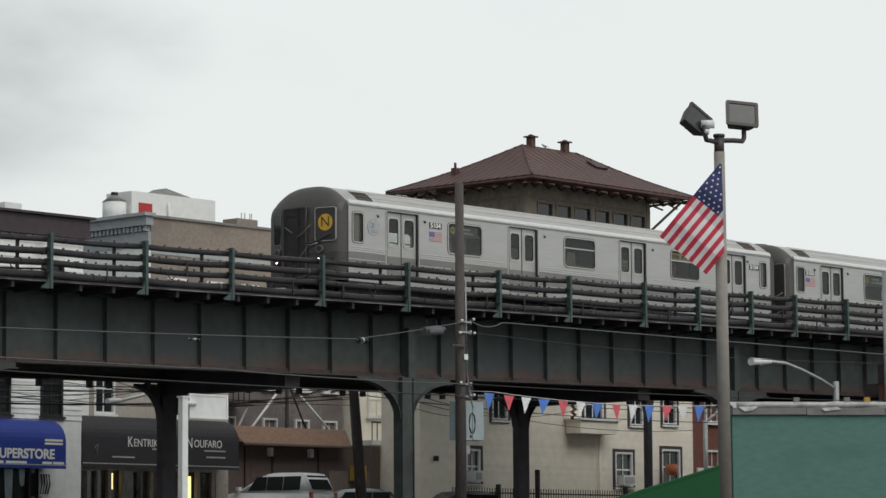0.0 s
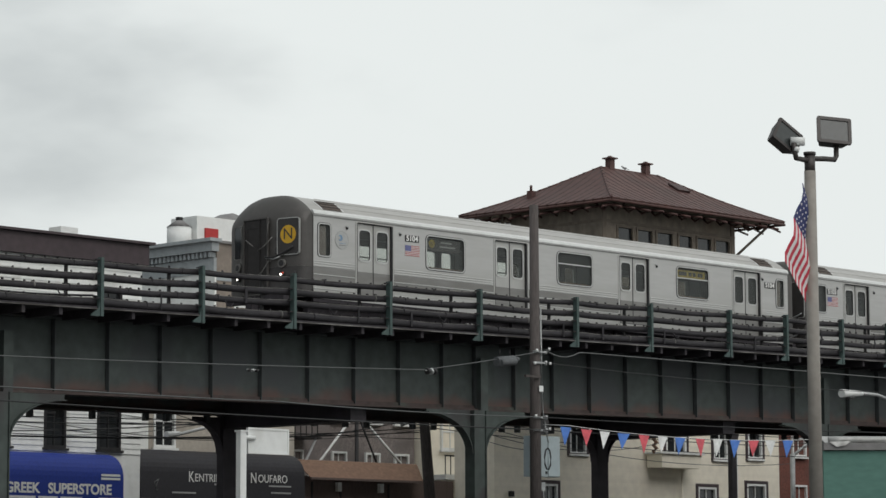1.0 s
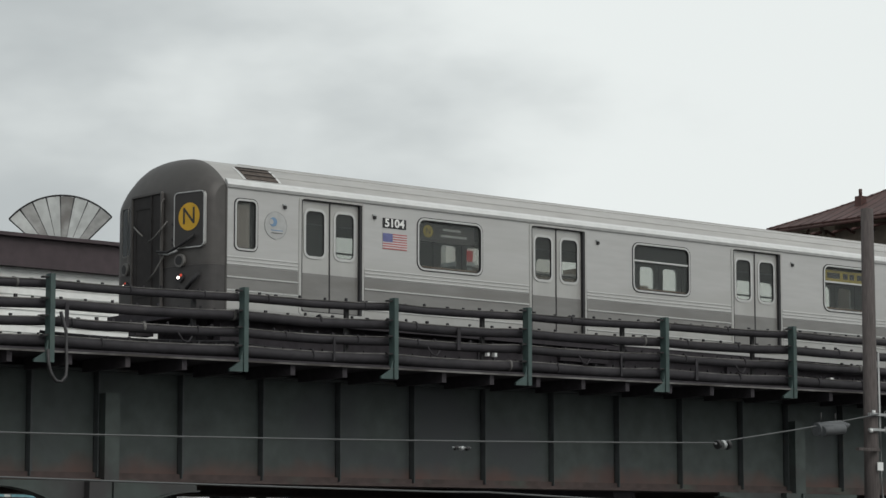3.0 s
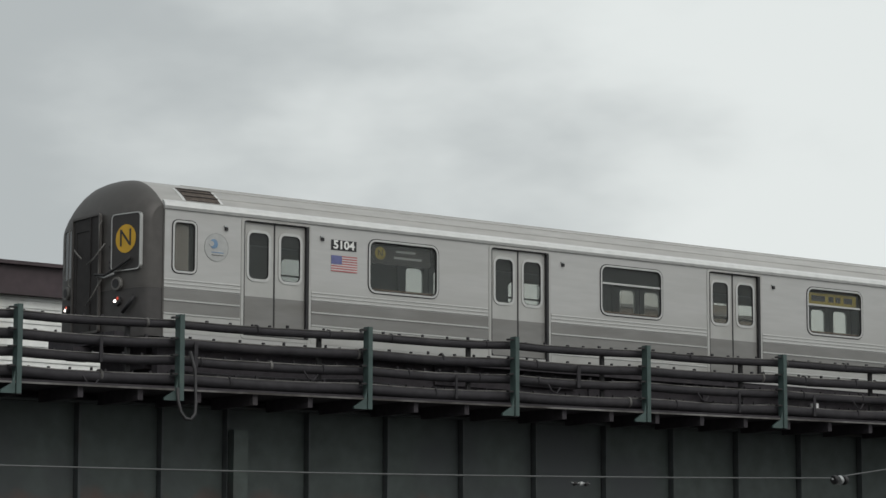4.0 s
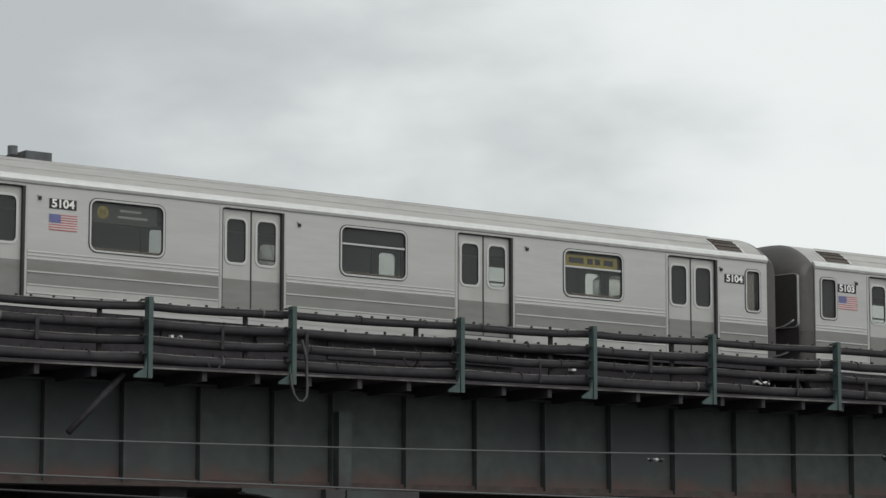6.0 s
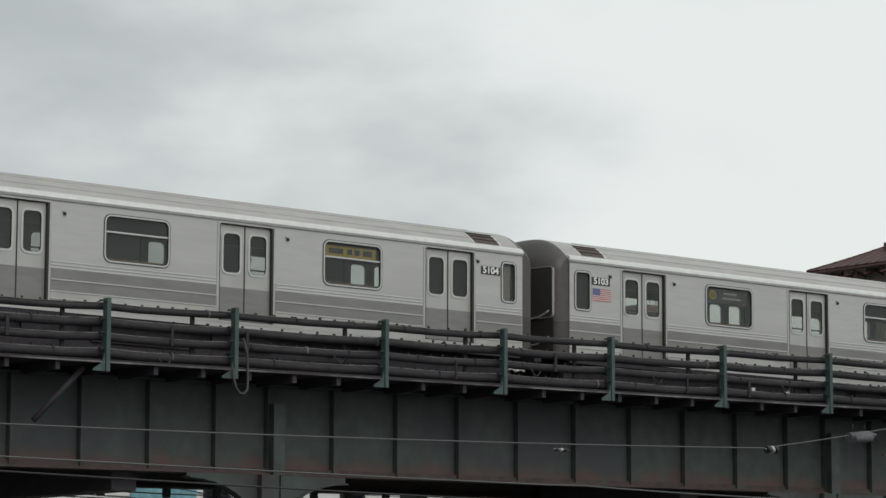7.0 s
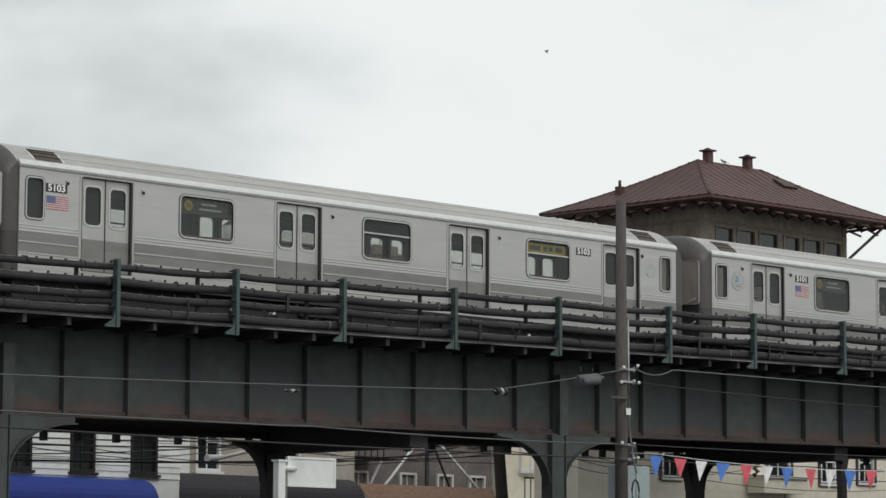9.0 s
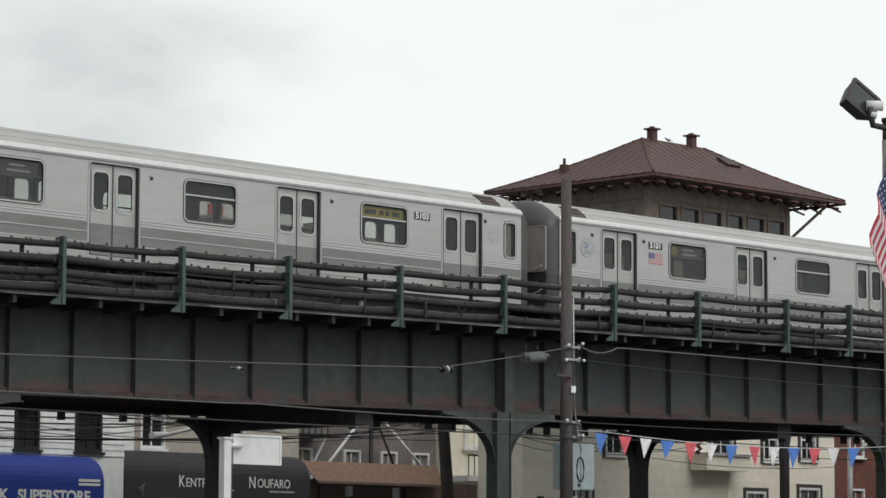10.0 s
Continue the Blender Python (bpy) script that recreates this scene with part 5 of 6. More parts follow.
    part("lamp_head", bm, WHITE_PAINT, sl, "pale cobra lamp head")
    part("lens", rod((-4.5, 0, 6.33), (-4.5, 0, 6.4), 0.14, 12), LAMP_GLASS, sl)
    rb = thing("brick_building", pose(0, 0, 0), "dark red brick building beside the viaduct", "building", kind="structure")
    part("wall", box(73.0, 84, 44.9, 46.4, GZ - 0.5, 6.0), BRICK_RED, rb)
    part("parapet", box(72.95, 84, 44.85, 46.4, 6.0, 6.7), PARAPET, rb)
    part("roof_slab", box(73.0, 84, 46.4, 47.0, 5.6, 6.0), PARAPET, rb)
    tp = thing("steel_pole", pose(73.0, 46.0, 0), "grey steel traffic pole", "pole")
    part("shaft", rod((0, 0, GZ), (0, 0, 9.9), 0.14, 12), GALV, tp)


build_right()


def build_sign():
    sg = thing("lot_sign", pose(0, 0, 0), "white square post with a blank white sign panel", "sign")
    part("post", box(39.93, 40.13, 46.35, 46.52, ground_height(40, 46.4) - 0.1, 4.25), WHITE_PAINT, sg)
    part("post_cap", box(39.90, 40.16, 46.32, 46.55, 4.25, 4.29), WHITE_PAINT, sg)
    part("panel", box(40.45, 41.85, 46.65, 46.72, 3.74, 4.38), WHITE_PAINT, sg)
    part("panel_edge", ring_xz(40.44, 41.86, 3.73, 4.39, 0.02, 0.05, 46.63, 46.65), WHITE_PAINT, sg)
    part("arm", rod((40.1, 46.48, 4.12), (40.65, 46.63, 4.12), 0.06), WHITE_PAINT, sg)
    # pennant line from the pole to the mast side
    pl = thing("pennant_line", pose(0, 0, 0), "string of red, white and blue plastic pennants", "pennants")
    pts = [(PX + 0.1, PY - 0.2, 4.78)] + sag((50.2, 44.4, 4.72), (60.9, 44.0, 4.72), 0.17, 26) + [(63.5, 43.6, 4.85)]
    part("string", cable(pts, 0.008, 4), WHITE, pl)
    for k in range(13):
        x, f = 50.01 + 0.7928 * k + random.uniform(-0.05, 0.05), (k + 1) / 15
        y = 44.4 - 0.4 * f
        z = 4.72 - 0.17 * 4 * f * (1 - f)
        lean, tw = random.uniform(-0.07, 0.1), random.uniform(-0.03, 0.03)
        h = random.uniform(0.44, 0.52)
        part("pennant", slab([(x - 0.23, y - tw, z), (x + 0.23, y + tw, z - 0.01), (x + lean, y + 0.04, z - h)], (0, 0.006, 0)), (PEN_BLUE, PEN_RED, PEN_WHITE)[k % 3], pl)


build_sign()


# ---- street behind the viaduct ----
def sash_window(parent, x0, x1, z0, z1, y, trim=WHITE_PAINT, ac=False, surround=False):
    """A double-hung window let into a wall that faces -Y at y."""
    w = part("window", ring_xz(x0 - 0.07, x1 + 0.07, z0 - 0.07, z1 + 0.07, 0.01, 0.08, y - 0.05, y + 0.1), trim, parent)
    part("pane", box(x0, x1, y + 0.06, y + 0.075, z0, z1), WIN_DARK, w)
    part("meeting_rail", box(x0, x1, y + 0.02, y + 0.055, (z0 + z1) / 2 - 0.03, (z0 + z1) / 2 + 0.03), trim, w)
    part("glazing_bar", box((x0 + x1) / 2 - 0.02, (x0 + x1) / 2 + 0.02, y + 0.025, y + 0.05, z0, z1), trim, w)
    part("sill", box(x0 - 0.14, x1 + 0.14, y - 0.12, y + 0.02, z0 - 0.15, z0 - 0.075), trim, w)
    if surround:
        part("surround", ring_xz(x0 - 0.2, x1 + 0.2, z0 - 0.16, z1 + 0.2, 0.01, 0.12, y - 0.06, y + 0.02), PARAPET, w, "dark brown window surround")
    if ac:
        a = part("air_conditioner", box(x0 + 0.08, x1 - 0.12, y - 0.35, y + 0.02, z0 + 0.01, z0 + 0.42), WHITE_PAINT, w, "white window air conditioner")
        part("grille", box(x0 + 0.16, x1 - 0.2, y - 0.362, y - 0.351, z0 + 0.08, z0 + 0.35), LOGO_GREY, a)


def boards(parent, x0, x1, z0, z1, y, step, material, holes=(), lap=0.012):
    """Lapped clapboards, each one a wedge, cut round the openings."""
    z = z0
    while z < z1 - 0.02:
        zt = min(z + step, z1)
        segs = [(x0, x1)]
        for h in holes:
            if h[2] < zt and h[3] > z:
                nxt = []
                for a, b in segs:
                    if h[1] <= a or h[0] >= b:
                        nxt.append((a, b))
                    else:
                        if h[0] > a:
                            nxt.append((a, h[0]))
                        if h[1] < b:
                            nxt.append((h[1], b))
                segs = nxt
        for a, b in segs:
            part("clapboard", slab([(a, y, z), (a, y - lap, z), (a, y - 0.005, zt), (a, y, zt)], (b - a, 0, 0)), material, parent)
        z += step


def awning(name, x0, x1, y, z0, z1, out, material, label):
    """A quarter-barrel shop awning with closed ends and a valance."""
    aw = thing(name, pose(-0.17, 0, 0), label, "awning", "shop awnings")
    prof = [(y, z1)]
    for k in range(9):
        a = radians(90 * k / 8)
        prof.append((y - out * math.sin(a) ** 0.8, z1 - 0.75 * (1 - math.cos(a))))
    prof += [(y - out, z0 + 0.12), (y, z0 + 0.12)]
    part("canopy", slab([(x0, p, q) for p, q in prof], (x1 - x0, 0, 0)), material, aw)
    part("valance", box(x0, x1, y - out - 0.012, y - out - 0.002, z0, z0 + 0.2), material, aw)
    part("hem", box(x0, x1, y - out - 0.02, y - out - 0.013, z0 + 0.1, z0 + 0.13), LOGO_GREY, aw)
    return aw


def build_street():
    # white clapboard house with the blue awning
    wh = thing("white_house", pose(-0.17, 0, 0), "white clapboard house with dark windows and a maroon parapet", "house")
    holes = [(47.05, 47.75, 4.78, 6.8), (49.15, 49.95, 4.78, 6.8), (49.15, 49.95, 8.2, 9.8), (44.9, 45.6, 4.78, 6.8), (42.5, 43.2, 4.78, 6.8)]
    part("wall", pierced(36.6, 50.85, 0.9, 10.7, holes + [(44.0, 49.2, 1.2, 3.0)], 63.0, 63.3), SIDING, wh)
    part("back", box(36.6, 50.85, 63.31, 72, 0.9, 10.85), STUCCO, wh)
    boards(wh, 36.6, 50.85, 4.6, 10.6, 62.998, 0.17, SIDING, [(h[0] - 0.1, h[1] + 0.1, h[2] - 0.1, h[3] + 0.1) for h in holes], 0.032)
    for h in holes:
        sash_window(wh, *h, 63.0, IRON)
    par = part("parapet", box(36.5, 50.95, 62.75, 63.0, 10.65, 11.3), PARAPET, wh, "dark maroon metal parapet")
    part("coping", box(36.45, 51.1, 62.6, 63.05, 11.3, 11.38), PARAPET, par)
    part("shop_window", box(44.0, 49.2, 63.2, 63.22, 1.2, 3.0), SHOP_GLASS, wh)
    for q in (45.6, 47.3, 48.7):
        part("shop_mullion", box(q - 0.05, q + 0.05, 63.02, 63.15, 1.2, 3.0), IRON, wh)
    for q, w, z0 in ((44.5, 0.5, 2.2), (46.1, 0.28, 2.35), (47.75, 0.36, 1.9), (48.35, 0.26, 2.45)):
        part("garment", slab([(q, 63.17, 2.96), (q + w, 63.17, 2.96), (q + w * 0.9, 63.17, z0), (q + w * 0.5, 63.17, z0 - 0.05), (q + 0.06, 63.17, z0 + 0.03)], (0, 0.02, 0)), GARMENT, wh, "pale blue garment hung in the shop window")
    part("roof_box", box(48.1, 48.8, 63.7, 64.3, 10.85, 11.75), WHITE_PAINT, wh, "white rooftop box")
    part("roof_ball", rod((46.2, 63.4, 10.85), (46.2, 63.4, 11.42), 0.16, 12, 0.08), COPING, wh)
    # a fan-shaped antenna: pale panels between dark ribs, its mast behind the parapet
    hub, side = Vector((42.82, 63.45, 10.86)), Vector((0.75, -0.66, 0.0))
    way = lambda deg, r: hub + side * (r * math.cos(radians(deg))) + Vector((0, 0, r * math.sin(radians(deg)))) + Vector((-0.1, -0.12, 0)) * (r / 1.6) ** 2
    ant = part("antenna_mast", rod(hub, hub + Vector((0, 0, 0.5)), 0.05), COPING, wh)
    for k in range(8):
        a, b = 43 + 12 * k, 55 + 12 * k
        part("antenna_panel", slab([way(a + 0.4, 0.3), way(a + 0.4, 1.56), way((a + b) / 2, 1.58), way(b - 0.4, 1.56), way(b - 0.4, 0.3)], (-0.006, -0.008, 0)), ANTENNA_PALE if k % 3 else FLASHING, ant)
    for k in range(9):
        part("antenna_rib", cable([way(43 + 12 * k, 0.05), way(43 + 12 * k, 0.8), way(43 + 12 * k, 1.59)], 0.02, 6), IRON, ant)
    part("antenna_rim", cable([way(43 + 4 * k, 1.59) for k in range(25)], 0.022, 6), IRON, ant)
    db = thing("dark_building", pose(-0.17, 0, 0), "low dark grey building with pipes on its flat roof", "building")
    part("wall", box(22, 36.4, 63.3, 72, 0.9, 10.6), BRICK_DARK, db)
    part("coping", box(21.9, 36.4, 63.2, 63.5, 10.6, 10.7), CASE_GREY, db)
    part("roof_pipe", rod((35.15, 63.5, 10.6), (35.15, 63.5, 13.95), 0.12), CASE_GREY, db)
    part("roof_unit", box(35.4, 36.1, 63.3, 64, 13.55, 13.85), CASE_GREY, db)
    part("unit_leg", box(34.6, 35.4, 63.45, 63.55, 13.6, 13.68), CASE_GREY, db)
    part("unit_leg", box(35.7, 35.8, 63.5, 63.6, 10.6, 13.56), CASE_GREY, db)
    for a, b in ((40.1, 41.1), (41.3, 42.15)):
        part("turquoise_window", box(a, b, 62.9, 62.95, 4.9, 5.76), TURQUOISE_GLASS, wh, "turquoise window, reflections put into its colour")
    aw = awning("blue_awning", 40.5, 49.35, 63.0, 2.95, 4.55, 1.0, AWN_BLUE, "royal blue barrel awning with white shop lettering")
    words("GREEK", 0.43, WHITE, aw, pose(45.4, 61.985, 3.40) @ FACE_S, squeeze=1.0, bold=0.014)
    words("SUPERSTORE", 0.43, WHITE, aw, pose(47.62, 61.985, 3.40) @ FACE_S, squeeze=1.0, bold=0.014)
    for a, b in ((44.4, 45.9), (46.0, 46.75), (46.85, 47.7), (48.35, 48.75), (48.8, 49.25)):
        part("small_print", box(a, b, 61.98, 61.99, 3.09, 3.17), WHITE, aw)
    for k in range(2):
        part("small_print", box(48.45, 49.2, 61.98, 61.99, 3.72 + 0.11 * k, 3.79 + 0.11 * k), WHITE, aw)
    ad = part("banner", box(49.0, 49.5, 62.9, 62.93, 2.1, 2.85), WHITE_PAINT, aw, "white banner with black strokes")
    for k in range(4):
        part("stroke", cable([(49.05 + 0.11 * k, 62.89, 2.8), (49.1 + 0.11 * k, 62.89, 2.5), (49.03 + 0.1 * k, 62.89, 2.15)], 0.03, 5), BLACK, ad)
    # tan building with the black awning; its cornice side faces down the line
    tb = thing("tan_building", pose(-0.17, 0, 0), "tan stucco building with a grey bracketed cornice and rooftop bulkhead", "building")
    holes = [(52.3, 53.1, 5.0, 6.6), (55.4, 56.2, 5.0, 6.6)]
    part("wall", pierced(50.87, 58.5, 0.9, 9.0, holes + [(51.3, 57.9, 1.2, 3.05)], 64.0, 64.3), BEIGE, tb)
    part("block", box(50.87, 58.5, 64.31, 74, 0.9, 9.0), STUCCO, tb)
    part("pale_quoin", box(50.9, 52.0, 63.96, 63.998, 4.7, 9.0), SIDING, tb, "cream corner strip")
    for h in holes:
        sash_window(tb, *h, 64.0)
    # the taller block behind, its bracketed cornice facing down the line
    ub = thing("corniced_building", pose(0, 0, 0), "tall tan stucco building with grey bracketed cornice and white rooftop bulkhead", "building")
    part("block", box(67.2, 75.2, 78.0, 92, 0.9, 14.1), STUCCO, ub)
    part("coping", box(67.15, 74.05, 77.9, 78.3, 14.1, 14.2), COPING, ub)
    for q in (68.2, 70.4, 72.4):
        sash_window(ub, q, q + 0.9, 9.9, 11.6, 78.0)
    part("stain_band", box(67.2, 74.0, 77.97, 77.998, 12.6, 12.75), CORNICE_GREY, ub)
    co = part("cornice", box(66.8, 67.19, 77.85, 83, 13.75, 14.12), CORNICE_GREY, ub, "grey painted metal cornice")
    part("cornice_crown", box(66.6, 67.2, 77.7, 83, 14.12, 14.25), CORNICE_GREY, co)
    part("frieze", box(67.05, 67.195, 78.0, 83, 12.9, 13.5), CORNICE_GREY, co)
    part("pale_front", box(67.1, 67.195, 78.0, 92, 5.0, 12.9), SIDING, co)
    for k in range(20):
        part("dentil", box(66.9, 67.195, 78.05 + 0.25 * k, 78.18 + 0.25 * k, 13.52, 13.73), CORNICE_GREY, co)
    bh = part("bulkhead", box(67.9, 72.7, 80.0, 81.6, 14.1, 15.45), WHITE_PAINT, ub, "white rooftop bulkhead with a red hatch")
    part("bulkhead_roof", slab([(69.2, 80.0, 15.45), (71.3, 80.0, 15.45), (70.2, 80.4, 15.8)], (0, 0.8, 0.0)), COPING, bh)
    part("red_hatch", box(68.3, 69.0, 79.93, 79.998, 14.5, 14.98), RED_PAINT, bh)
    part("bulkhead_pipe", rod((69.9, 79.9, 14.3), (69.9, 79.9, 15.1), 0.05), WHITE_PAINT, bh)
    tk = part("water_tank", rod((67.3, 80.4, 14.1), (67.3, 80.4, 14.95), 0.5, 16), WHITE_PAINT, ub, "small white tank")
    part("tank_lid", rod((67.3, 80.4, 14.95), (67.3, 80.4, 15.25), 0.52, 16, 0.12), COPING, tk)
    part("tank_cap", rod((67.3, 80.4, 15.25), (67.3, 80.4, 15.36), 0.15, 10), IRON, tk)
    part("parapet_step", box(72.2, 73.4, 78.1, 79, 14.2, 14.5), STUCCO, ub)
    for q in (73.4, 73.6, 73.9, 74.0):
        part("roof_rail_post", rod((q - 0.1, 79, 14.1), (q - 0.1, 79, 14.9), 0.025), GALV, ub)
    part("shop_window", box(51.3, 57.9, 64.2, 64.22, 1.2, 3.05), BRIDAL_GLASS, tb)
    for q, w in ((51.85, 0.2), (52.4, 0.12), (54.3, 0.16), (55.9, 0.1), (57.3, 0.2)):
        part("pale_display", box(q, q + w, 64.1, 64.15, 1.2, 3.0), PATCHY_PALE, tb)
    for q in (51.6, 53.0, 53.6, 54.9, 56.2, 57.1, 57.8):
        part("shop_mullion", box(q - 0.08, q + 0.08, 64.02, 64.16, 1.2, 3.05), SHOP_FRAME, tb)
    for q, z0, z1 in ((53.15, 2.4, 2.95), (53.15, 1.6, 1.8), (55.5, 2.0, 3.0), (56.75, 2.1, 2.9)):
        part("window_light", box(q, q + 0.12, 64.17, 64.19, z0, z1), WARM_LIGHT, tb)
    aw = awning("black_awning", 50.9, 58.05, 64.0, 3.10, 4.85, 1.0, AWN_BLACK, "black barrel awning with small white lettering")
    for text, size, x, z in (("K", 0.50, 53.0, 3.95), ("ENTRIKON", 0.37, 53.96, 3.93), ("N", 0.50, 55.72, 3.98), ("OUFARO", 0.37, 56.58, 3.97)):
        words(text, size, WHITE, aw, pose(x, 62.985, z) @ FACE_S, squeeze=0.88 if size < 0.4 else 0.75)
    for q, z, w in ((54.0, 3.72, 1.0), (56.4, 3.72, 1.0), (52.2, 3.42, 1.0), (56.5, 3.5, 0.9)):
        part("small_print", box(q, q + w, 62.98, 62.99, z, z + 0.05), LOGO_GREY, aw)
    part("flower_mark", cable([(51.5, 62.98, 3.6), (51.6, 62.98, 3.85), (51.45, 62.98, 3.75), (51.55, 62.98, 3.5)], 0.02, 5), LOGO_GREY, aw)
    # low brown building
    bb = thing("brown_workshop", pose(-0.17, 0, 0), "low dark brown board building with a brown shingle roof band", "building")
    part("wall", box(60.4, 68.4, 66.0, 69.5, 0.9, 4.3), BROWN_WALL, bb)
    part("roof_band", slab([(60.4, 66.0, 4.85), (66.5, 66.0, 4.85), (66.0, 65.2, 4.22), (60.4, 65.2, 4.22)], (0, 0.06, 0.02)), BROWN_ROOF, bb)
    part("eave_board", box(60.4, 66.2, 65.15, 65.2, 4.14, 4.22), BROWN_WALL, bb)
    for q in (62.4, 64.5):
        part("wall_lamp", box(q - 0.09, q + 0.09, 65.8, 65.95, 3.78, 4.1), WHITE_PAINT, bb)
    for q in (61.2, 62.6, 65.0):
        part("board_joint", box(q - 0.03, q + 0.03, 65.95, 65.99, 0.9, 4.1), BLACK, bb)
    part("fence_panel", box(65.2, 67.4, 65.6, 65.66, 1.0, 3.3), mat("grey_fence_boards", (0.16, 0.13, 0.11), 0.85, 0, 8, 0.25, 0.1, stretch=(8, 1, 0.4)), bb)
    part("ochre_box", box(66.2, 66.7, 65.1, 65.5, 2.95, 3.5), YELLOW_BOX, bb)
    # brick houses with a fire escape, further back
    bh = thing("brick_house", pose(0, 0, 0), "grey-brown brick row house with white window frames", "house")
    part("wall", box(59.3, 72.4, 72.1, 77.8, 0.9, 9.6), BRICK_GREY, bh)
    for q in (63.3, 65.6, 67.9, 69.7, 71.3):
        for z in (4.4, 6.85):
            sash_window(bh, q, q + 0.66, z, z + 1.15, 72.05)
    fe = part("fire_escape", box(63.0, 66.4, 71.1, 72.04, 6.0, 6.06), IRON, bh, "dark metal fire escape")
    for k in range(12):
        part("baluster", box(63.0 + 0.29 * k, 63.03 + 0.29 * k, 71.1, 71.13, 6.06, 6.9), IRON, fe)
    part("rail", box(63.0, 66.4, 71.08, 71.12, 6.9, 6.95), IRON, fe)
    part("ladder", rod((66.2, 71.2, 6.0), (64.6, 71.2, 3.4), 0.05), GALV, fe)
    # poles with raking props before the brick houses
    tp = thing("propped_post", pose(0, 0, 0), "dark post with pale raking props behind the workshop", "post")
    part("post", rod((68.15, 71.0, 0.9), (68.15, 71.0, 7.2), 0.08), IRON, tp)
    part("prop", rod((68.05, 71.0, 7.0), (65.3, 70.8, 4.4), 0.05), WHITE_PAINT, tp)
    part("prop", rod((68.25, 71.0, 7.0), (71.3, 70.8, 4.4), 0.05), WHITE_PAINT, tp)
    part("prop", rod((68.2, 71.0, 7.0), (69.6, 70.9, 4.3), 0.04), IRON, tp)
    yh = thing("yellow_house", pose(0, 0, 0), "pale yellow house with a railed terrace", "house")
    part("wall", box(72.5, 77.5, 71.5, 77.0, 0.9, 11.0), CREAM, yh)
    sash_window(yh, 73.3, 74.3, 5.9, 7.2, 71.45)
    sash_window(yh, 75.0, 75.9, 5.9, 7.2, 71.45)
    part("terrace", box(72.3, 77.0, 70.3, 71.45, 4.6, 4.8), WHITE_PAINT, yh)
    part("terrace_rail", box(72.3, 77.0, 70.3, 70.36, 5.5, 5.56), IRON, yh)
    for k in range(16):
        part("baluster", box(72.3 + 0.3 * k, 72.33 + 0.3 * k, 70.31, 70.34, 4.8, 5.5), IRON, yh)
    # cream clapboard house
    ch = thing("cream_house", pose(0, 0, 0), "large cream clapboard house with a bay and air conditioners", "house")
    holes = [(70.95, 71.65, 2.95, 4.15), (72.5, 73.3, 5.45, 6.95), (78.15, 79.25, 5.5, 6.95), (81.1, 81.85, 5.5, 6.95), (80.1, 81.1, 2.95, 4.25), (83.2, 84.3, 3.1, 4.45), (83.3, 84.1, 5.6, 6.95), (76.0, 76.8, 8.3, 9.8)]
    part("wall", pierced(68.3, 85.3, 0.9, 9.9, holes, 64.0, 64.3), CREAM, ch)
    part("back", box(68.3, 85.3, 64.31, 66.0, 0.9, 9.9), CREAM, ch)
    boards(ch, 68.3, 82.1, 1.0, 7.2, 63.998, 0.14, CREAM, [(h[0] - 0.1, h[1] + 0.1, h[2] - 0.1, h[3] + 0.1) for h in holes])
    boards(ch, 82.5, 85.3, 1.0, 7.2, 63.998, 0.14, CREAM, [(h[0] - 0.1, h[1] + 0.1, h[2] - 0.1, h[3] + 0.1) for h in holes])
    part("corner_board", box(82.12, 82.48, 63.9, 63.998, 0.9, 9.0), WHITE_PAINT, ch)
    for i, h in enumerate(holes):
        sash_window(ch, *h, 64.0, ac=i in (0, 4), surround=True)
    bay = part("bay", box(76.9, 79.3, 63.2, 63.95, 4.98, 5.5), CREAM, ch, "cream projecting balcony bay")
    part("bay_cap", box(76.8, 79.4, 63.1, 63.95, 5.5, 5.58), WHITE_PAINT, bay)
    part("drain_pipe", rod((78.9, 63.85, 1.0), (78.9, 63.85, 5.0), 0.05), CREAM, ch)
    part("wall_lamp", box(69.0, 69.16, 63.8, 63.95, 3.7, 3.9), IRON, ch)
    part("scalloped_trim", cable([(76.75, 63.5, 6.9 - 0.12 * k) if k % 2 else (76.95, 63.5, 6.9 - 0.12 * k) for k in range(12)], 0.09, 6), BROWN_ROOF, ch)
    pot = part("hanging_lantern", rod((83.05, 63.4, 3.42), (83.05, 63.4, 3.86), 0.2, 8, 0.27), TERRACOTTA, ch, "terracotta-orange hanging planter")
    part("hanger", rod((83.05, 63.4, 3.86), (83.05, 63.4, 4.35), 0.015, 6), IRON, pot)
    part("hanger_arm", rod((83.05, 63.4, 4.35), (83.05, 63.99, 4.35), 0.02, 6), IRON, pot)
    rh = thing("red_brick_house", pose(0, 0, 0), "red-brown brick house at the end of the row", "house")
    part("wall", box(85.35, 100, 64.3, 74, 0.9, 9.5), BRICK_RED, rh)
    sash_window(rh, 86.6, 87.4, 3.2, 4.5, 64.25)
    sash_window(rh, 86.6, 87.4, 5.8, 7.2, 64.25)
    part("notice", box(85.9, 86.4, 64.2, 64.28, 3.4, 3.8), WHITE_PAINT, rh)
    # fence
    fn = thing("iron_fence", pose(0, 0, 0), "black iron picket fence before the cream house", "fence")
    part("rail", box(68, 84, 62.05, 62.09, 2.45, 2.5), IRON, fn)
    part("rail", box(68, 84, 62.05, 62.09, 1.3, 1.35), IRON, fn)
    for k in range(107):
        part("picket", box(68 + 0.15 * k, 68.025 + 0.15 * k, 62.06, 62.085, 1.15, 2.66), IRON, fn)
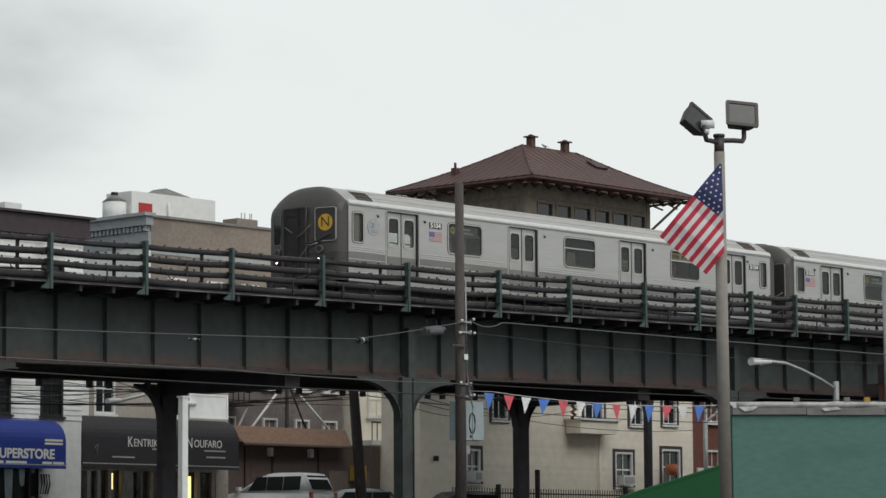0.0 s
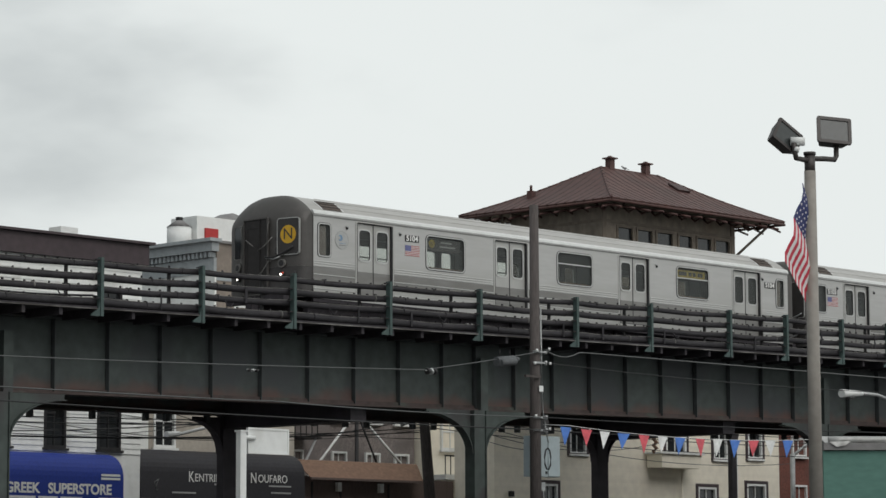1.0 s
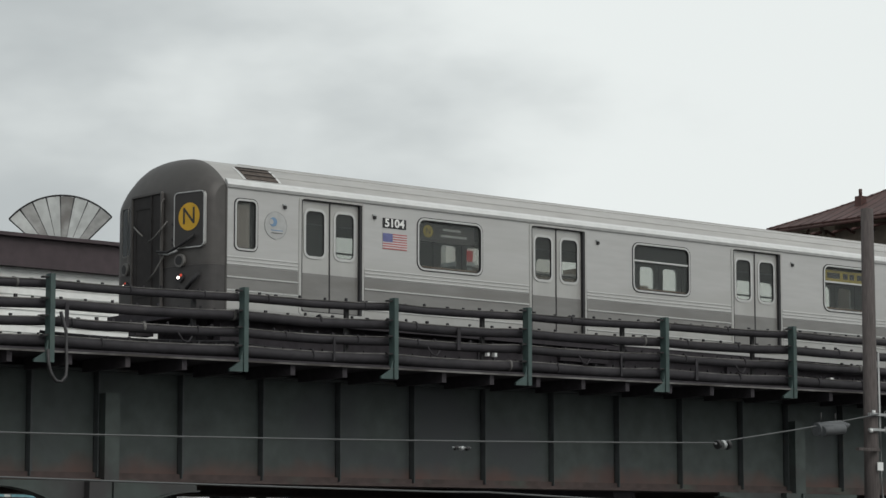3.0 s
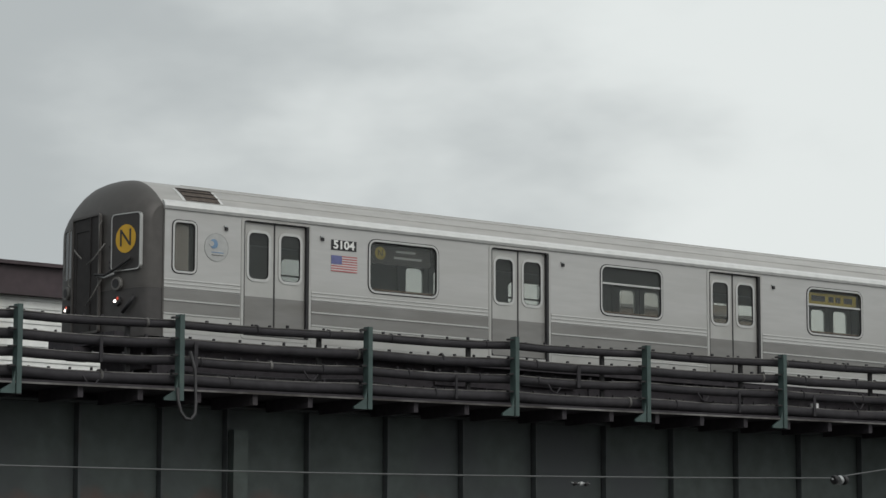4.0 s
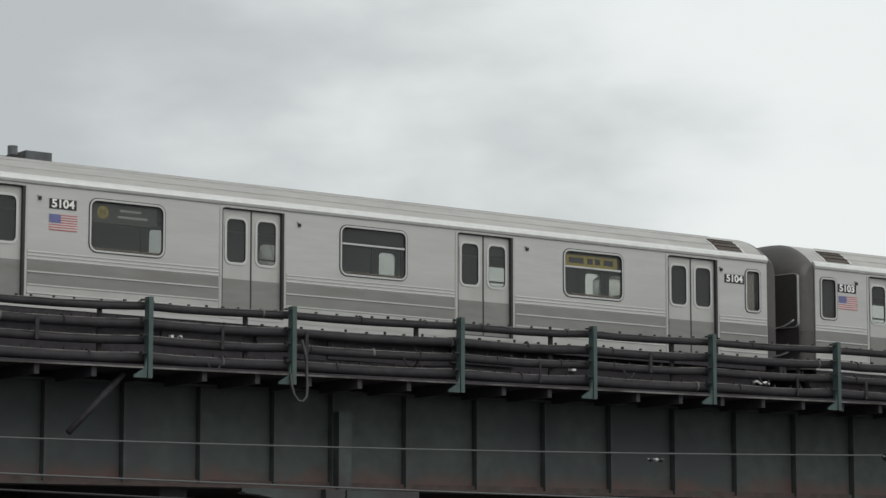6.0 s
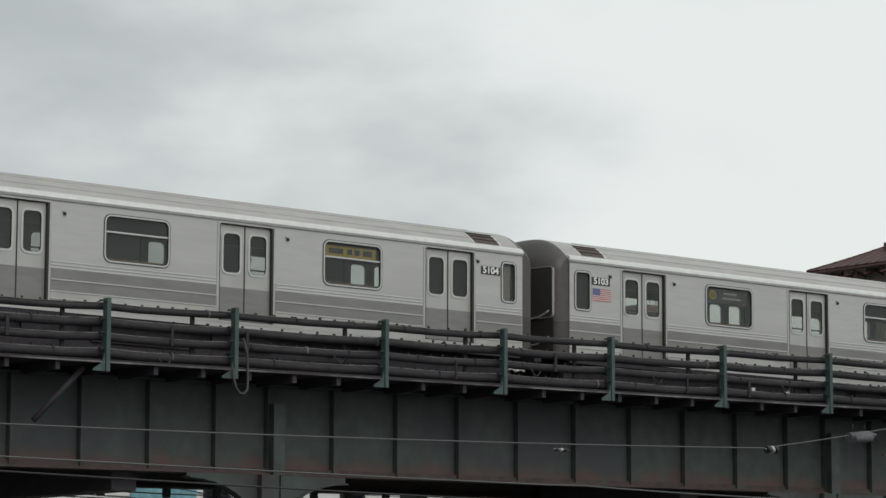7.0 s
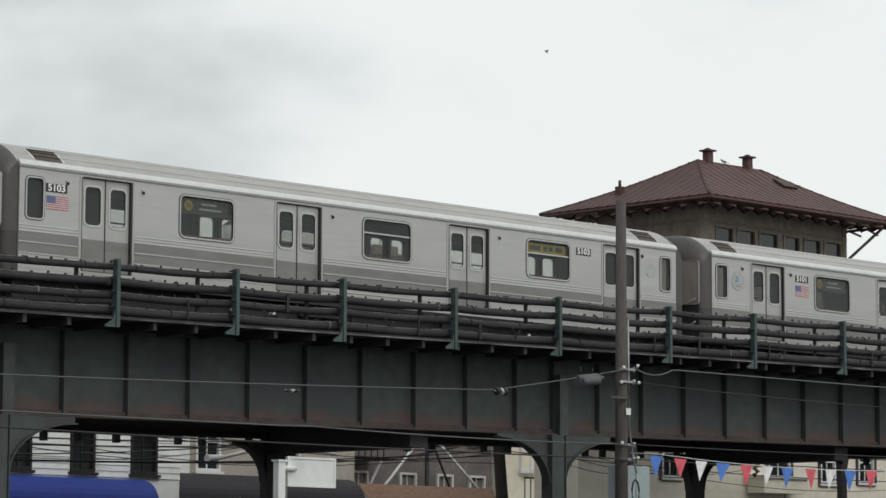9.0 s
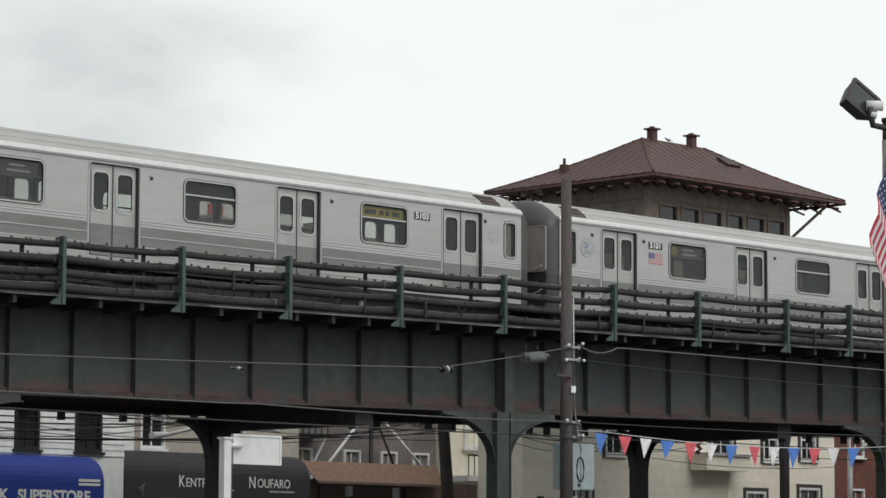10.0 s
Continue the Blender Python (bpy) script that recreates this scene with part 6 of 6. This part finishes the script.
    for q in (70.6, 72.9, 78.3):
        part("fence_post", box(q - 0.07, q + 0.07, 62.0, 62.14, 1.1, 3.4 if q == 72.9 else 2.8), IRON, fn)
    wl_ = thing("white_street_lamp", pose(0, 0, 0), "white street lamp arms among the cables", "street lamp")
    part("post", rod((52.0, 60.0, 0.9), (52.0, 60.0, 5.75), 0.1), GALV, wl_)
    part("arm", rod((51.95, 60.0, 5.6), (49.7, 60.0, 5.1), 0.05), WHITE_PAINT, wl_)
    part("arm", rod((52.05, 60.0, 5.5), (53.9, 60.0, 5.35), 0.04), WHITE_PAINT, wl_)
    part("lamp_head", rod((49.75, 60.0, 5.12), (49.2, 60.0, 5.05), 0.07, 10, 0.12), WHITE_PAINT, wl_)
    # leaning timber pole
    lp = thing("leaning_pole", pose(-0.17, 0, 0), "dark leaning wooden street pole", "utility pole")
    part("shaft", rod((59.15, 58.0, 0.9), (58.6, 58.05, 7.0), 0.2, 12, 0.16), WOOD_POLE, lp)
    part("bracket_arm", rod((58.65, 58.0, 5.9), (57.6, 58.0, 5.6), 0.05), GALV, lp)
    sp = thing("slim_pole", pose(0, 0, 0), "slim grey pole with a raked lamp arm", "pole")
    part("shaft", rod((82.5, 61.2, 0.9), (82.5, 61.2, 5.6), 0.1), GALV, sp)
    part("arm", rod((82.5, 61.2, 5.5), (84.0, 61.2, 6.3), 0.06), GALV, sp)


build_street()


def build_dark_column():
    dc = thing("steel_column", pose(78.45, 61.0, 1.0), "dark steel column before the cream house", "column")
    part("shaft", box(-0.15, 0.15, -0.1, 0.1, 0, 4.75), FAR_STEEL, dc)
    part("head", slab([(-0.15, -0.11, 4.75), (0.15, -0.11, 4.75), (0.42, -0.11, 5.7), (-0.35, -0.11, 5.7)], (0, 0.22, 0)), FAR_STEEL, dc)


build_dark_column()


def build_roof_plant():
    """A slim rooftop stack beyond the far track; only its dark caps clear the train."""
    rp = thing("rooftop_plant", pose(0, 0, 0), "dark rooftop vents showing just above the train roof", "vents")
    part("shaft", box(32.2, 32.5, 60.1, 60.4, 0.9, 12.62), IRON, rp)
    part("platform", box(32.0, 34.25, 60.0, 60.7, 12.62, 12.719), IRON, rp)
    part("vent_box", box(32.0, 32.95, 60.0, 60.7, 12.72, 13.02), IRON, rp)
    part("vent_stub", box(33.12, 33.42, 60.0, 60.4, 12.72, 13.08), IRON, rp)
    part("vent_hood", slab([(33.55, 60.0, 12.72), (34.24, 60.0, 12.72), (34.24, 60.0, 13.0), (33.85, 60.0, 13.01), (33.55, 60.0, 12.95)], (0, 0.6, 0)), IRON, rp)
    ob = thing("corner_building", pose(0, 0, 0), "brown building with two round roof vents behind the train", "building")
    part("block", box(97.0, 101.4, 70.0, 76.0, 0.9, 14.4), BRICK_RED, ob)
    for x, r in ((99.3, 0.75), (101.0, 0.5)):
        v = part("roof_vent", rod((x, 70.9, 14.4), (x, 70.9, 14.72), r * 0.8, 16), CASE_GREY, ob, "flat round dark roof vent")
        part("vent_cap", rod((x, 70.9, 14.72), (x, 70.9, 14.86), r, 16), CASE_GREY, v)


build_roof_plant()


# ---- parked vehicles ----
def vehicle(name, m, length, width, height, paint, label, van):
    """A parked car: lofted body, glazed cabin, wheels. x forward is -x, origin at the rear axle's ground line."""
    v = thing(name, m, label, "car", "parked cars")
    hood = (0.66 if van else 0.58) * height
    low = [(0.0, 0.25), (0.0, 0.52 * height), (0.02, hood), (length * 0.74, hood), (length * 0.9, hood * 0.92), (length * 0.985, hood * 0.75), (length, 0.35), (length * 0.98, 0.25)]
    bm = slab([(-x, 0, z) for x, z in low][::-1], (0, width, 0))
    bmesh.ops.bevel(bm, geom=bm.edges[:], offset=0.10, segments=3, affect="EDGES")
    for f in bm.faces:
        f.smooth = True
    part("body", bm, paint, v)
    if van:
        cab = [(0.06, hood - 0.02), (0.30, height - 0.10), (0.55, height - 0.01), (length * 0.36, height), (length * 0.46, height - 0.06), (length * 0.74, hood - 0.02)]
    else:
        cab = [(length * 0.1, hood - 0.02), (length * 0.26, height - 0.04), (length * 0.36, height), (length * 0.5, height), (length * 0.58, height - 0.05), (length * 0.74, hood - 0.02)]
    bm = bmesh.new()
    tum = 0.14
    L = [bm.verts.new((-x, 0.04 + tum * (z - hood) / (height - hood), z)) for x, z in cab]
    R = [bm.verts.new((-x, width - 0.04 - tum * (z - hood) / (height - hood), z)) for x, z in cab]
    bm.faces.new(L)
    bm.faces.new(R[::-1])
    for i in range(len(L)):
        j = (i + 1) % len(L)
        bm.faces.new((L[i], R[i], R[j], L[j]))
    bmesh.ops.recalc_face_normals(bm, faces=bm.faces)
    bmesh.ops.bevel(bm, geom=bm.edges[:], offset=0.09, segments=3, affect="EDGES")
    for f in bm.faces:
        f.smooth = True
    part("cabin", bm, paint, v)
    zb, zt = hood + 0.05, height - 0.14
    a, b = (0.42, length * 0.56) if van else (length * 0.22, length * 0.62)
    cuts = [a, a + (b - a) * 0.36, a + (b - a) * 0.70, b]
    for p, q in zip(cuts, cuts[1:]):
        y0 = 0.03 + tum * 0.2
        part("side_window", slab([(-(p + 0.012), 0.035, zb), (-(q - 0.012 + (0.18 if q == b else 0)), 0.035, zb), (-(q - 0.012 - (0.16 if q == b else 0)), 0.025 + tum * (zt - hood) / (height - hood), zt), (-(p + 0.012), 0.025 + tum * (zt - hood) / (height - hood), zt)], (0, 0.02, 0)), CAR_GLASS, v)
    rx = -0.06 if van else -length * 0.1
    part("rear_window", slab([(rx + 0.012, 0.28, zb + 0.02), (rx + 0.012, width - 0.28, zb + 0.02), (rx - 0.27 if van else rx - 0.5, width - 0.32, zt + 0.02), (rx - 0.27 if van else rx - 0.5, 0.32, zt + 0.02)], (0.012, 0, 0.006)), CAR_GLASS, v)
    for y in (0.06, width - 0.22):
        part("tail_light", box(-0.03, 0.02, y, y + 0.16, hood - 0.35, hood - 0.02), RED_LENS, v)
    part("bumper", box(-0.05, 0.06, 0.05, width - 0.05, 0.3, 0.55), paint, v)
    part("plate", box(0.061, 0.068, width / 2 - 0.2, width / 2 + 0.2, 0.62, 0.76), LOGO_GREY, v)
    part("mirror", box(-length * 0.68, -length * 0.65, -0.16, 0.02, hood + 0.06, hood + 0.2), paint, v)
    for x in (0.9, length - 0.95):
        for y in (-0.01, width - 0.2):
            w = part("wheel", rod((-x, y, 0.33), (-x, y + 0.21, 0.33), 0.33, 20), BLACK, v)
            part("hub", rod((-x, y - 0.012, 0.33), (-x, y - 0.001, 0.33), 0.2, 16), GALV, w)
    return v


vehicle("minivan", pose(58.95, 60.6, 1.02, 0, 0, -81), 4.5, 1.75, 2.0, CAR_WHITE, "white minivan parked below the viaduct", True)
vehicle("silver_sedan", pose(64.3, 60.4, 1.02, 0, 0, -30), 4.6, 1.8, 1.5, CAR_SILVER, "silver sedan parked behind the leaning pole", False)
vehicle("dark_sedan", pose(69.4, 59.9, 1.02, 0, 0, -12), 4.6, 1.8, 1.46, CAR_DARK, "dark sedan parked near the iron fence", False)


# ---- what moves: the train, and the flag in the wind ----
def flag_rows(k):
    """Poses of one strip: the flag streams out at first, then sinks against the mast."""
    rows = []
    w = FLAG_W / STRIPS
    for t, fall, swing, aside in ((0.0, 50, -4, 0.0), (0.2, 53, 24, -0.06), (0.4, 56, 56, -0.16), (0.6, 57, 62, -0.2), (0.9, 57, 62, -0.2), (1.2, 56, 60, -0.2), (1.5, 55, 56, -0.18),
                                  (2.2, 52, 30, -0.1), (3.5, 55, 55, -0.15), (5.0, 52, 30, -0.1), (6.5, 55, 55, -0.15), (8.0, 53, 40, -0.1), (9.2, 56, 67, -0.11), (9.6, 56, 67, -0.11), (10.0, 56, 67, -0.11)):
        m = pose(aside, 0, 0, 0, 0, swing)
        for i in range(k + 1):
            turn = 16 * math.sin(i * 1.5 + 1.4 * t)
            step = m @ pose(0, 0, 0, 0, -fall, 0) @ pose(0, 0, 0, 0, 0, turn)
            if i < k:
                m = Matrix.Translation(step @ Vector((-w, 0, 0)) - m.translation) @ m
        rows.append((t, step))
    return rows


TRAIN_ROWS = (
    (0.0, 18.217),
    (0.5, 16.147),
    (1.0, 14.124),
    (1.5, 12.054),
    (2.0, 10.033),
    (2.5, 8.082),
    (2.7, 7.310),
    (3.8, 2.725),
    (4.0, 2.003),
    (4.5, -0.010),
    (5.0, -2.137),
    (5.2, -2.979),
    (6.3, -7.873),
    (6.5, -8.738),
    (7.0, -10.905),
    (7.5, -13.008),
    (8.0, -15.106),
    (8.5, -17.115),
    (9.0, -19.067),
    (9.5, -21.001),
    (10.0, -22.975),
)


def build_bird():
    bd = thing("pigeon", pose(86.36, 80.10, 9.0), "small dark pigeon flying above the train", "bird")
    part("body", rod((-0.14, 0, 0), (0.12, 0, 0.02), 0.06, 10, 0.04), FEATHER, bd)
    part("head", rod((0.12, 0, 0.03), (0.2, 0, 0.05), 0.035, 8, 0.02), FEATHER, bd)
    part("tail", slab([(-0.14, -0.03, 0), (-0.14, 0.03, 0), (-0.28, 0.06, 0), (-0.28, -0.06, 0)], (0, 0, 0.01)), FEATHER, bd)
    for s in (-1, 1):
        part("wing", slab([(0.08, s * 0.05, 0.02), (-0.08, s * 0.05, 0.02), (-0.12, s * 0.3, 0.14), (0.0, s * 0.32, 0.16)], (0, 0, 0.01)), FEATHER, bd)
    return bd


def build_perched_bird():
    pb = thing("perched_pigeon", pose(69.0, 58.25, 15.15, 0, 0, 140) @ Matrix.Scale(0.6, 4), "small dark pigeon perched on the tower ridge", "bird")
    part("body", rod((-0.12, 0, 0.08), (0.1, 0, 0.16), 0.07, 10, 0.055), FEATHER, pb)
    part("head", rod((0.09, 0, 0.17), (0.17, 0, 0.25), 0.05, 8, 0.03), FEATHER, pb)
    part("tail", slab([(-0.1, -0.04, 0.08), (-0.1, 0.04, 0.08), (-0.28, 0.05, 0.03), (-0.28, -0.05, 0.03)], (0, 0, 0.015)), FEATHER, pb)
    for s in (-0.03, 0.03):
        part("leg", rod((0, s, 0), (0, s, 0.09), 0.008, 5), FEATHER, pb)


build_perched_bird()
BIRD = build_bird()
BIRD_ROWS = (
    (0.0, 214.30, 197.56, 20.95),
    (7.9, 192.02, 183.03, 20.10),
    (8.4, 186.33, 180.87, 47.02),
    (8.7, 185.80, 180.97, 48.56),
    (8.9, 186.57, 179.98, 49.85),
    (9.0, 187.21, 179.14, 50.93),
    (9.1, 187.90, 178.28, 51.90),
    (9.2, 188.72, 177.28, 53.00),
    (9.3, 189.86, 175.94, 54.14),
    (10.0, 210.68, 169.05, 74.81),
)


def motions():
    walk(BIRD, [(t, pose(x, y, z, 0, -30, 150)) for t, x, y, z in BIRD_ROWS])
    for car, x in zip(CARS, CAR_X):
        walk(car, [(t, pose(x + s, 49.6, 7.55)) for t, s in TRAIN_ROWS])
    for k, strip in enumerate(FLAG_STRIPS):
        walk(strip, flag_rows(k))


motions()
